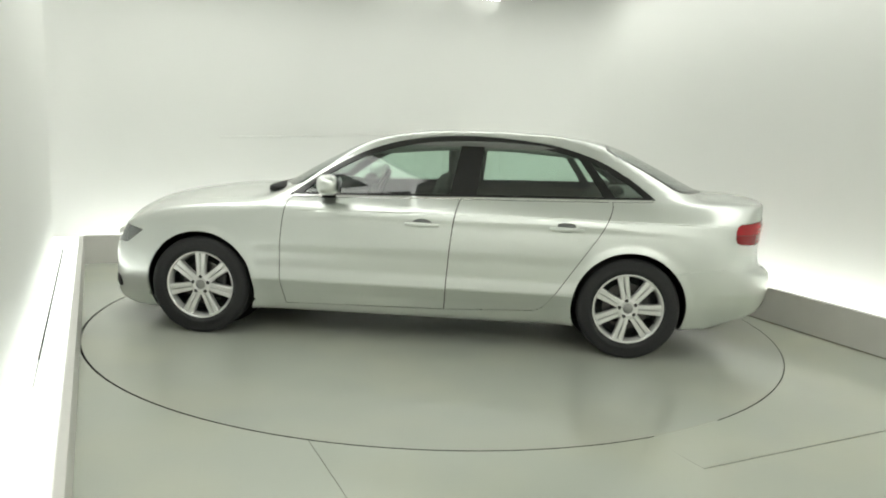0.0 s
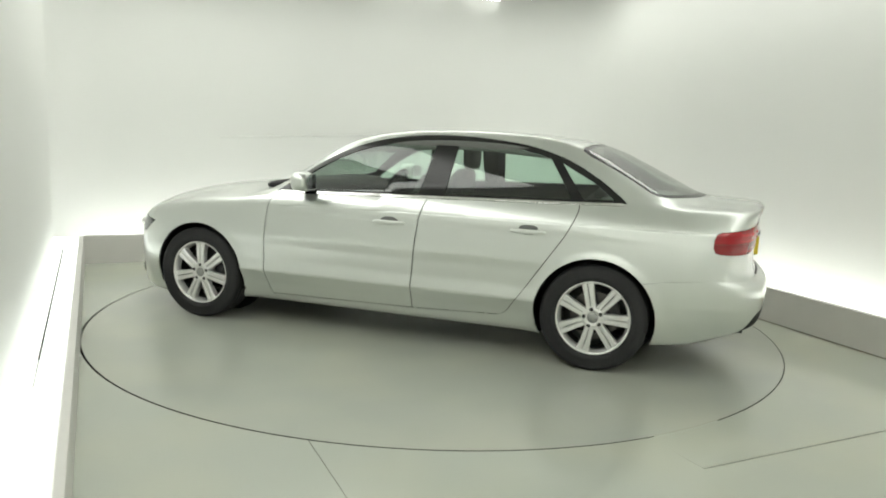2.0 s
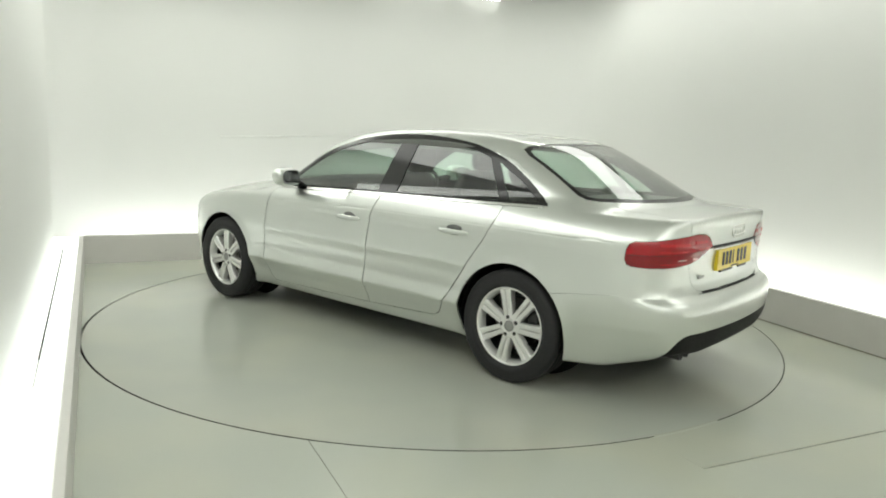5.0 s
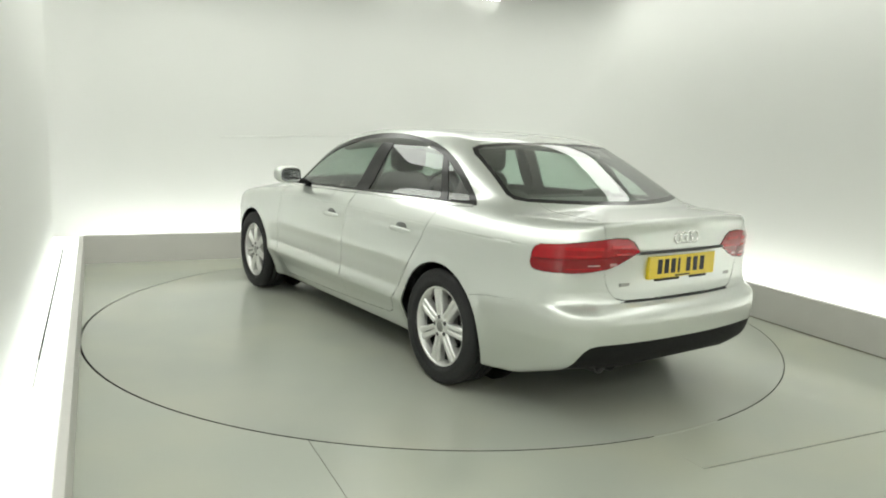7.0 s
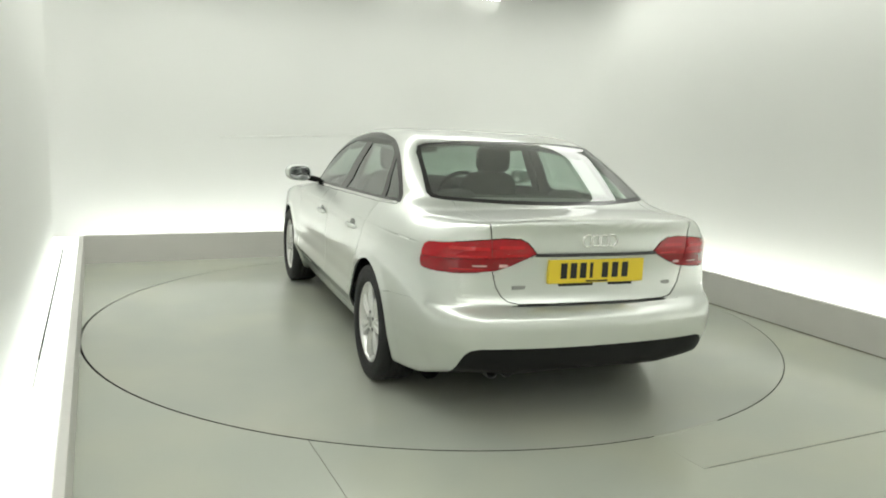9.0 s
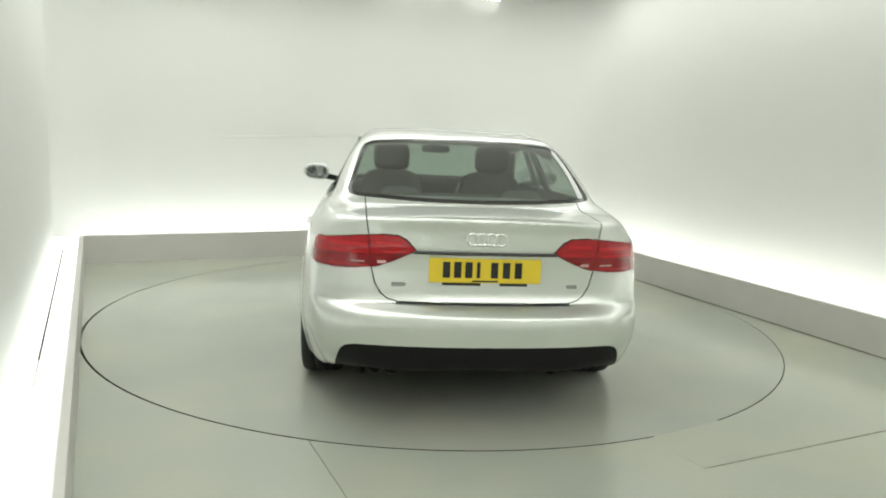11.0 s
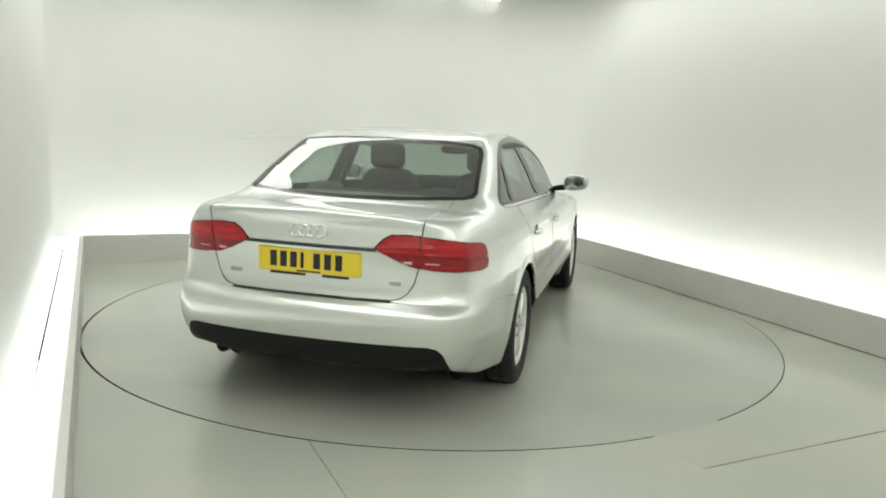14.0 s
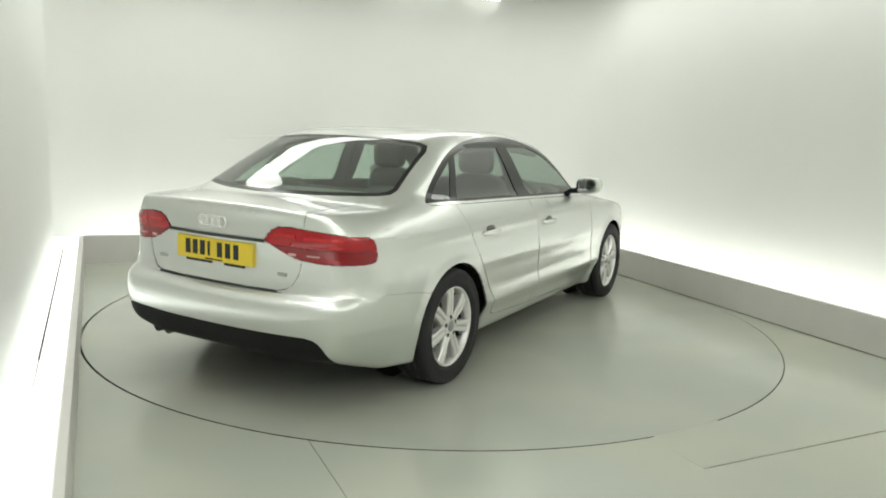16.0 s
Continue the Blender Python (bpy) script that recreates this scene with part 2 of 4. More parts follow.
def turntable():
    t = tagged(new("turntable"), "round pale grey turntable set flush in the floor", "turntable")
    part("disc", prism([rim_point(2 * math.pi * i / 192, TABLE_RADIUS - 0.0045) for i in range(192)], -0.045, FLOOR_Z), TABLE, t, "pale grey painted disc")
    ring = bmesh.new()
    n = 192
    rows = []
    for i in range(n):
        a = 2 * math.pi * i / n
        rows.append([ring.verts.new((r * math.cos(a), r * math.sin(a), z)) for r, z in ((TABLE_RADIUS - 0.0043, -0.04), (TABLE_RADIUS - 0.0043, FLOOR_Z - 0.001), (TABLE_RADIUS, FLOOR_Z - 0.001), (TABLE_RADIUS, -0.04))])
    for i in range(n):
        for j in range(4):
            ring.faces.new((rows[i][j], rows[i][(j + 1) % 4], rows[(i + 1) % n][(j + 1) % 4], rows[(i + 1) % n][j]))
    bmesh.ops.recalc_face_normals(ring, faces=ring.faces)
    part("edge_strip", ring, EDGE, t, "dark metal edge strip round the disc")
    # paint bridges the gap along a short stretch of the rim
    bm = bmesh.new()
    rows = []
    for i in range(13):
        a = radians(-64.4 + 10.6 * i / 12)
        rows.append([bm.verts.new((q * math.cos(a), q * math.sin(a), z)) for q, z in ((TABLE_RADIUS - 0.010, FLOOR_Z + 0.0004), (TABLE_RADIUS - 0.006, FLOOR_Z + 0.0016), (TABLE_RADIUS + 0.008, FLOOR_Z + 0.0016), (TABLE_RADIUS + 0.012, FLOOR_Z - 0.0004))])
    for a, b in zip(rows, rows[1:]):
        for j in range(4):
            bm.faces.new((a[j], b[j], b[(j + 1) % 4], a[(j + 1) % 4]))
    bmesh.ops.recalc_face_normals(bm, faces=bm.faces)
    tagged(mesh_object("floor_seal", bm, FLOOR), "painted seal over the turntable gap", "seal", kind="structure")
    return t


room()
lamps()
TURNTABLE = turntable()


# ---- the car: an implicit body, sampled along rays and cut into panels ----
PAINT = varied(material("silver_paint", (0.725, 0.75, 0.72), 0.34, 0.86, 1.0), 1.5, 900.0, 0.02, 0.0)
BLACK = varied(material("black_plastic", (0.010, 0.010, 0.010), 0.6, 0.0, 0.0, 0.2), 3.0, 60.0, 0.1, 0.05)
TRIM = material("gloss_black_trim", (0.012, 0.012, 0.012), 0.18)
SEAM = material("dark_panel_gap", (0.03, 0.032, 0.03), 0.7)
RUBBER = varied(material("tyre_rubber", (0.018, 0.018, 0.019), 0.72), 5.0, 80.0, 0.25, 0.1, 0.3, 300)
ALLOY = material("silver_alloy", (0.82, 0.82, 0.80), 0.28, 0.5, 0.6)
ALLOY_DARK = material("alloy_barrel", (0.06, 0.06, 0.06), 0.45, 0.5)
CAP = material("grey_hub_cap", (0.38, 0.38, 0.37), 0.35, 0.8)
RECESS = material("shaded_silver", (0.17, 0.175, 0.17), 0.45, 0.4)
MIRROR = material("mirror_glass", (0.32, 0.33, 0.33), 0.05, 1.0)
STEEL = material("brake_steel", (0.13, 0.125, 0.12), 0.38, 1.0)
CHROME = material("bright_chrome", (0.88, 0.88, 0.87), 0.18, 1.0)
CLOTH = varied(material("dark_seat_cloth", (0.07, 0.071, 0.066), 0.85), 5.0, 140.0, 0.15, 0.05, 0.4, 500)
LINING = varied(material("pale_roof_lining", (0.29, 0.29, 0.27), 0.85), 5.0, 140.0, 0.06, 0.05)
LINING_DARK = varied(material("grey_roof_rail", (0.16, 0.165, 0.155), 0.8), 5.0, 140.0, 0.06, 0.05)
# shelf felt is lightened: the light falling on it is put into colour
SHELF = varied(material("lit_shelf_felt", (0.27, 0.28, 0.26), 0.85), 5.0, 140.0, 0.06, 0.05)
PLATE = material("yellow_reflective_plate", (0.80, 0.60, 0.03), 0.35, 0.0, 0.4)
INK = material("black_ink", (0.012, 0.012, 0.012), 0.4)


def lens_material(name, colour, rough=0.12):
    m = varied(material(name, colour, rough, 0.0, 0.6, 0.4), 8.0, 40.0, 0.08, 0.03)
    return m


RED = lens_material("red_lamp_lens", (0.40, 0.003, 0.010))
RED_DEEP = lens_material("deep_red_lamp_lens", (0.27, 0.003, 0.009))
CLEAR = lens_material("clear_lamp_lens", (0.66, 0.40, 0.39))
RED_BAR = lens_material("bright_red_light_bar", (0.58, 0.008, 0.016))
HEAD = material("headlight_glass", (0.20, 0.21, 0.21), 0.10, 0.5, 1.0)


def glass_material(name, tint, gloss_least=0.11):
    m = bpy.data.materials.new(name)
    m.use_nodes = True
    nt = m.node_tree
    nt.nodes.remove(nt.nodes["Principled BSDF"])
    out = nt.nodes["Material Output"]
    clear = nt.nodes.new("ShaderNodeBsdfTransparent")
    clear.inputs[0].default_value = (*tint, 1)
    gloss = nt.nodes.new("ShaderNodeBsdfGlossy")
    gloss.inputs["Roughness"].default_value = 0.02
    face = nt.nodes.new("ShaderNodeLayerWeight")
    face.inputs["Blend"].default_value = 0.5
    edge = nt.nodes.new("ShaderNodeMath")
    edge.operation = "POWER"
    edge.inputs[1].default_value = 3.0
    nt.links.new(face.outputs["Facing"], edge.inputs[0])
    fres = nt.nodes.new("ShaderNodeMath")
    fres.operation = "MULTIPLY_ADD"
    fres.inputs[1].default_value, fres.inputs[2].default_value = 0.80, gloss_least
    nt.links.new(edge.outputs[0], fres.inputs[0])
    mix = nt.nodes.new("ShaderNodeMixShader")
    nt.links.new(fres.outputs[0], mix.inputs[0])
    nt.links.new(clear.outputs[0], mix.inputs[1])
    nt.links.new(gloss.outputs[0], mix.inputs[2])
    nt.links.new(mix.outputs[0], out.inputs[0])
    return m


GLASS = glass_material("tinted_window_glass", (0.73, 0.86, 0.785))
REAR_SCREEN = glass_material("heated_rear_glass", (0.76, 0.88, 0.81), 0.17)
# windscreen tint is darkened in place of the dashboard's dark reflection
SCREEN = glass_material("darkened_screen_glass", (0.50, 0.60, 0.54))

HUB_Z, TYRE_R, AXLE = 0.316, 0.325, 1.404
ARCH_R = 0.362


def curve(x, pairs):
    xs = [p[0] for p in pairs]
    ys = [p[1] for p in pairs]
    # smooth interpolation with clipped tangents
    xs, ys = np.array(xs, float), np.array(ys, float)
    d = np.diff(ys) / np.diff(xs)
    m = np.concatenate([[d[0]], np.where(d[1:] * d[:-1] > 0, 2 * d[1:] * d[:-1] / (d[1:] + d[:-1] + 1e-12 * np.sign(d[1:] + d[:-1] + 1e-30)), 0.0), [d[-1]]])
    x = np.clip(x, xs[0], xs[-1])
    i = np.clip(np.searchsorted(xs, x, side="right") - 1, 0, len(xs) - 2)
    h = xs[i + 1] - xs[i]
    t = (x - xs[i]) / h
    return ((2 * t**3 - 3 * t**2 + 1) * ys[i] + (t**3 - 2 * t**2 + t) * h * m[i] + (3 * t**2 - 2 * t**3) * ys[i + 1] + (t**3 - t**2) * h * m[i + 1])


def smax(a, b, r):
    h = np.maximum(r - np.abs(a - b), 0) / r
    return np.maximum(a, b) + h * h * r / 4


def smin(a, b, r):
    return -smax(-a, -b, r)


DECK = ((-2.45, 0.985), (-2.35, 1.006), (-2.2, 1.018), (-1.95, 1.028), (-1.6, 1.03), (0.6, 1.0), (0.95, 0.985), (1.085, 0.968),
        (1.38, 0.945), (1.68, 0.903), (1.9, 0.852), (2.07, 0.775), (2.2, 0.69), (2.3, 0.60))
CABIN = ((-2.3, 0.90), (-2.1, 0.972), (-1.95, 1.045), (-1.58, 1.228), (-1.42, 1.300), (-1.30, 1.338), (-1.06, 1.378), (-0.8, 1.398), (-0.5, 1.406),
         (-0.178, 1.400), (0.08, 1.378), (0.30, 1.337), (0.48, 1.274), (0.645, 1.194), (0.81, 1.103), (0.98, 1.0), (1.15, 0.90), (1.3, 0.81))
WIDTH = ((-2.45, 0.735), (-2.1, 0.825), (-1.85, 0.880), (-1.4, 0.908), (-0.9, 0.906), (0.0, 0.905), (0.8, 0.902), (1.4, 0.900), (1.8, 0.875), (2.3, 0.80))
INSET = ((0.10, 0.10), (0.16, 0.068), (0.22, 0.044), (0.29, 0.024), (0.36, 0.009), (0.44, 0.002), (0.52, 0.0), (0.64, 0.004),
         (0.76, 0.016), (0.83, 0.027), (0.862, 0.032), (0.885, 0.041), (0.93, 0.068), (0.98, 0.106), (1.05, 0.17), (1.15, 0.28))
SWELL = ((0.10, 0.07), (0.20, 0.044), (0.29, 0.030), (0.33, 0.016), (0.372, -0.003), (0.386, -0.009), (0.42, -0.003), (0.48, 0.007), (0.56, 0.007), (0.64, 0.0), (0.7, 0.0))
TAIL = ((0.10, 2.20), (0.22, 2.30), (0.30, 2.355), (0.40, 2.385), (0.50, 2.394), (0.55, 2.386), (0.578, 2.360), (0.600, 2.322), (0.66, 2.303), (0.74, 2.300),
        (0.82, 2.306), (0.86, 2.312), (0.92, 2.312), (0.965, 2.318), (0.985, 2.330), (1.01, 2.352), (1.06, 2.36))
FLOORLINE = ((-2.45, 0.34), (-2.35, 0.295), (-2.22, 0.242), (-2.05, 0.208), (-1.9, 0.188), (-1.0, 0.160), (1.0, 0.155), (1.8, 0.130), (2.05, 0.150), (2.3, 0.20))


def body_field(x, y, z):
    """Below zero inside the body."""
    y = np.abs(y)
    swell = curve(z, SWELL) * np.clip((1.25 - np.abs(x)) / 0.3, 0, 1)
    side = y - (curve(x, WIDTH) - curve(z, INSET) - swell)
    top = (z - (curve(x, DECK) - 0.075 * (y / 0.75) ** 2 * np.where(x > 0, 1, 0.55))) * 0.95
    # rolled lips round the wheel arches
    rr = np.hypot(np.abs(x) - AXLE, z - HUB_Z)
    lip = np.clip(1 - (rr - ARCH_R) / 0.05, 0, 1)
    side = side - 0.009 * lip * lip * (3 - 2 * lip)
    # the bumper draws in towards its foot behind the rear wheels
    side = side + 0.055 * np.clip((0.43 - z) / 0.22, 0, 1) * np.clip((-x - 1.78) / 0.3, 0, 1)
    nose = x - (2.245 - 0.33 * y * y - 0.9 * np.maximum(z - 0.72, 0) ** 1.5)
    tail = -x - (curve(z, TAIL) + 0.014 - 0.13 * y * y - 0.09 * y**4)
    low = smax(side, top, 0.05)
    low = smax(low, nose, 0.34)
    low = smax(low, smax(side, tail, 0.18), 0.035)
    corner = 0.04 * np.clip((-x - 1.95) / 0.3, 0, 1) * np.clip((y - 0.40) / 0.25, 0, 1)
    low = smax(low, (curve(x, FLOORLINE) + corner - z), 0.03)
    # cabin
    k = 0.30 * np.clip((x + 0.1) / 0.7, 0, 1) ** 2 - 0.38 * np.clip((-0.75 - x) / 0.55, 0, 1) ** 2
    roof = (z - (curve(x + k * y * y, CABIN) - 0.045 * y * y)) * 0.9
    zz = np.maximum(z - 0.98, -0.2)
    taper = 0.055 * np.clip((x - 0.1) / 0.8, 0, 1.5) ** 2 + 0.09 * np.clip((-1.1 - x) / 0.8, 0, 1.5) ** 2
    wall = (y - (0.772 - 0.36 * zz - 0.42 * zz * np.abs(zz) - taper)) * 0.92
    cabin = smax(roof, wall, 0.085)
    cabin = np.maximum(np.maximum(cabin, 0.86 - z), np.maximum(-x - 2.08, x - 1.25))
    soft = 0.035 + np.clip((y - 0.60) / 0.14, 0, 1) * 0.045
    return smin(low, cabin, soft)


def cast(o, d):
    """Distance from the origins to the skin along the directions."""
    if len(o) < 50:
        lo, hi = np.full(len(o), 0.1), np.full(len(o), 2.1)
        for _ in range(4):
            k = lo[:, None] + (hi - lo)[:, None] * np.linspace(0, 1, 81)
            p = (o[:, None, :] + d[:, None, :] * k[:, :, None]).reshape(-1, 3)
            out = (body_field(p[:, 0], p[:, 1], p[:, 2]) > 0).reshape(k.shape)
            first = np.clip(out.argmax(axis=1), 1, 80)
            rows = np.arange(len(o))
            lo, hi = k[rows, first - 1], k[rows, first]
        return o + d * lo[:, None]
    lo, hi = np.zeros(len(o)), np.full(len(o), 2.2)
    steps = np.linspace(0.12, 2.0, 95)
    found = np.zeros(len(o), bool)
    prev = np.full(len(o), 0.1)
    for s in steps:
        p = o + d * s
        out = body_field(p[:, 0], p[:, 1], p[:, 2]) > 0
        hit = out & ~found
        lo[hit], hi[hit] = prev[hit], s
        found |= out
        prev[:] = s
    for _ in range(24):
        mid = (lo + hi) / 2
        p = o + d * mid[:, None]
        out = body_field(p[:, 0], p[:, 1], p[:, 2]) > 0
        hi, lo = np.where(out, mid, hi), np.where(out, lo, mid)
    return o + d * lo[:, None]


def half_skin():
    """The left half of the skin as a bmesh grid."""
    back, front, zc = -1.93, 1.82, 0.58
    cols = [(front, 90 * q / 36) for q in range(36)]
    cols += [(x, 90.0) for x in np.linspace(front, back, 140)]
    cols += [(back, 90 + 90 * q / 46) for q in range(1, 47)]
    elev = np.concatenate([np.linspace(-38, 38, 96)[:-1], np.linspace(38, 90, 36)])
    n, m = len(cols), len(elev)
    o = np.zeros((n * m, 3))
    d = np.zeros((n * m, 3))
    for i, (x, az) in enumerate(cols):
        a, e = radians(az), np.radians(elev)
        s = slice(i * m, (i + 1) * m)
        o[s] = (x, 0, zc)
        d[s] = np.stack([np.cos(e) * math.cos(a), np.cos(e) * math.sin(a), np.sin(e)], 1)
    p = cast(o, d)
    g = p.reshape(n, m, 3)
    g[0, :, 1] = 0
    g[-1, :, 1] = 0
    g[:, -1, 1] = 0
    bm = bmesh.new()
    vs = [[bm.verts.new(g[i, j]) for j in range(m)] for i in range(n)]
    for i in range(n - 1):
        for j in range(m - 1):
            q = [vs[i][j], vs[i + 1][j], vs[i + 1][j + 1], vs[i][j + 1]]
            bm.faces.new(q)
    bmesh.ops.remove_doubles(bm, verts=bm.verts, dist=0.0004)
    bmesh.ops.recalc_face_normals(bm, faces=bm.faces)
    f = max(bm.faces, key=lambda f: f.calc_center_median().y)
    if f.normal.y < 0:
        bmesh.ops.reverse_faces(bm, faces=bm.faces)
    return bm


def inside(poly, a, b):
    hit = False
    n = len(poly)
    for i in range(n):
        (x0, y0), (x1, y1) = poly[i], poly[(i + 1) % n]
        if (y0 > b) != (y1 > b) and a < (x1 - x0) * (b - y0) / (y1 - y0) + x0:
            hit = not hit
    return hit


def cut_along(bm, line, axes, where, closed=False):
    """Cuts the faces that a line crosses, seen along the third axis."""
    i, j = axes
    pts = list(line) + ([line[0]] if closed else [])
    lo = [min(p[k] for p in pts) - 0.03 for k in (0, 1)]
    hi = [max(p[k] for p in pts) + 0.03 for k in (0, 1)]
    pool = {f for f in bm.faces if where(f.calc_center_median()) and any(lo[0] < v.co[i] < hi[0] and lo[1] < v.co[j] < hi[1] for v in f.verts)}
    mid = {}
    for f in pool:
        c = f.calc_center_median()
        mid[f] = (c[i], c[j])
    for (a0, b0), (a1, b1) in zip(pts, pts[1:]):
        n = Vector((0, 0, 0))
        n[i], n[j] = b1 - b0, a0 - a1
        co = Vector((0, 0, 0))
        co[i], co[j] = a0, b0
        l2 = (a1 - a0) ** 2 + (b1 - b0) ** 2
        if l2 < 1e-9:
            continue
        n.normalize()
        near = []
        ma, mb, reach = (a0 + a1) / 2, (b0 + b1) / 2, math.sqrt(l2) / 2 + 0.06
        for f, (ca, cb) in mid.items():
            if abs(ca - ma) > reach or abs(cb - mb) > reach:
                continue
            ds = [(v.co - co).dot(n) for v in f.verts]
            if min(ds) > 1e-5 or max(ds) < -1e-5:
                continue
            ts = [((v.co[i] - a0) * (a1 - a0) + (v.co[j] - b0) * (b1 - b0)) / l2 for v in f.verts]
            if max(ts) > -0.002 and min(ts) < 1.002:
                near.append(f)
        if not near:
            continue
        geom = set(near)
        for f in near:
            geom.update(f.edges)
            geom.update(f.verts)
        res = bmesh.ops.bisect_plane(bm, geom=list(geom), dist=2e-5, plane_co=co, plane_no=n)
        for f in near:
            if not f.is_valid:
                mid.pop(f, None)
        for f in res["geom"]:
            if isinstance(f, bmesh.types.BMFace):
                c = f.calc_center_median()
                mid[f] = (c[i], c[j])


def rounded(line, steps=4):
    """A Catmull-Rom line through the points."""
    pts = [Vector(p) for p in line]
    out = []
    for i in range(len(pts) - 1):
        p0, p1, p2, p3 = pts[max(i - 1, 0)], pts[i], pts[i + 1], pts[min(i + 2, len(pts) - 1)]
        for s in range(steps):
            t = s / steps
            q = 0.5 * (2 * p1 + (p2 - p0) * t + (2 * p0 - 5 * p1 + 4 * p2 - p3) * t * t + (3 * p1 - p0 - 3 * p2 + p3) * t**3)
            out.append((q.x, q.y))
    out.append(tuple(pts[-1]))
    return out


# lines of the side, seen across the car (x, z)
BELT = [(0.835, 0.938), (0.52, 0.948), (-0.274, 0.974), (-1.273, 0.999), (-1.545, 1.006)]
ARC = rounded([(-1.545, 1.006), (-1.475, 1.062), (-1.36, 1.142), (-1.175, 1.240), (-0.95, 1.310), (-0.725, 1.344), (-0.432, 1.363), (-0.177, 1.357),
               (0.079, 1.322), (0.30, 1.259), (0.523, 1.150), (0.68, 1.048), (0.835, 0.938)])
DAYLIGHT = BELT[:-1] + ARC[:-1]
CHROME_BAND = [(0.80, 0.9405), (0.52, 0.949), (-0.274, 0.975), (-1.273, 1.000), (-1.52, 1.0065), (-1.53, 0.994), (-1.273, 0.986), (-0.274, 0.961), (0.52, 0.935), (0.80, 0.927)]
FRONT_GLASS = [(0.745, 0.957), (0.52, 0.963), (-0.228, 0.988), (-0.292, 1.329)] + rounded([(-0.292, 1.329), (-0.13, 1.318), (0.06, 1.292), (0.285, 1.230), (0.50, 1.127), (0.64, 1.035), (0.745, 0.957)])[1:-1]
REAR_GLASS = [(-0.405, 0.993), (-1.215, 1.013), (-1.185, 1.06), (-1.055, 1.249)] + rounded([(-1.055, 1.249), (-0.93, 1.281), (-0.72, 1.312), (-0.44, 1.329)])[1:] 
QUARTER_GLASS = [(-1.285, 1.015), (-1.475, 1.021), (-1.345, 1.115), (-1.13, 1.227)]
FRONT_EDGE = rounded([(0.79, 0.936), (0.822, 0.905), (0.846, 0.817), (0.860, 0.631), (0.862, 0.444), (0.850, 0.290), (0.835, 0.215)], 3)
MID_EDGE = rounded([(-0.302, 0.970), (-0.268, 0.835), (-0.245, 0.616), (-0.230, 0.356), (-0.222, 0.235)], 3)
REAR_EDGE = rounded([(-1.270, 0.996), (-1.268, 0.937), (-1.215, 0.811), (-1.130, 0.681), (-0.990, 0.470), (-0.930, 0.385), (-0.86, 0.290), (-0.80, 0.262)], 3)
FRONT_DOOR = FRONT_EDGE + [(-0.222, 0.235)] + MID_EDGE[::-1][1:] + [(-0.274, 0.974), (0.52, 0.948)]
REAR_DOOR = MID_EDGE + [(-0.80, 0.262)] + REAR_EDGE[::-1][1:] + [(-1.0, 0.993)]
BUMPER_SIDE = [(-1.70, 0.560), (-1.80, 0.578), (-2.05, 0.600), (-2.2, 0.600), (-2.6, 0.600)]
FRONT_BUMPER_SIDE = [(1.70, 0.50), (1.85, 0.52), (1.98, 0.545), (2.6, 0.56)]
CREASE = [(0.72, 0.846), (0.3, 0.857), (-0.3, 0.867), (-1.3, 0.869), (-2.0, 0.866)]
# lines of the rear (y, z)
LAMP = [(0.322, 0.845), (0.367, 0.893), (0.405, 0.913), (0.476, 0.916), (0.591, 0.908), (0.686, 0.895), (0.780, 0.880), (0.830, 0.866), (0.860, 0.845), (0.860, 0.790), (0.830, 0.764), (0.780, 0.752), (0.686, 0.750), (0.591, 0.756), (0.515, 0.764), (0.448, 0.785)]
LAMP_SIDE = [(-2.6, 0.735), (-2.095, 0.752), (-2.062, 0.764), (-2.050, 0.79), (-2.052, 0.84), (-2.064, 0.868), (-2.10, 0.886), (-2.14, 0.925), (-2.20, 1.0), (-2.6, 1.0)]
LAMP_SPLIT = [(0.314, 0.828), (0.534, 0.822), (0.905, 0.806)]
LID = [(-0.100, 0.608), (0.248, 0.608), (0.401, 0.608), (0.454, 0.620), (0.482, 0.642), (0.509, 0.685), (0.530, 0.765), (0.540, 0.900), (0.559, 1.020), (0.568, 1.200), (-0.100, 1.200)]
SCREEN_REAR = [(-0.1, 1.343), (0.30, 1.338), (0.52, 1.321), (0.568, 1.304), (0.592, 1.27), (0.652, 1.075), (0.645, 1.053), (0.60, 1.045), (0.30, 1.038), (-0.1, 1.036)]
SCREEN_CLEAR = [(-0.1, 1.334), (0.295, 1.329), (0.512, 1.312), (0.553, 1.297), (0.575, 1.266), (0.632, 1.084), (0.624, 1.068), (0.592, 1.061), (0.30, 1.054), (-0.1, 1.052)]
SCREEN_FRONT = [(-0.1, 1.350), (0.46, 1.318), (0.535, 1.285), (0.69, 1.02), (0.66, 0.995), (-0.1, 0.985)]
DIFFUSER = [(-0.1, 0.412), (0.60, 0.412), (0.640, 0.402), (0.662, 0.380), (0.674, 0.350), (0.684, 0.30), (0.695, 0.1), (-0.1, 0.1)]
# lines of the top (x, y)
HOOD = [(0.98, -0.1), (0.98, 0.60), (1.05, 0.70), (1.5, 0.68), (1.86, 0.60), (2.06, 0.45), (2.10, 0.2), (2.12, -0.1)]
HEADLAMP = [(1.80, 0.665), (1.90, 0.685), (2.25, 0.695), (2.25, 0.565), (2.03, 0.56), (1.93, 0.575)]


def circle_line(cx, cz, r, n=44):
    return [(cx + r * math.cos(2 * math.pi * i / n), cz + r * math.sin(2 * math.pi * i / n)) for i in range(n)]


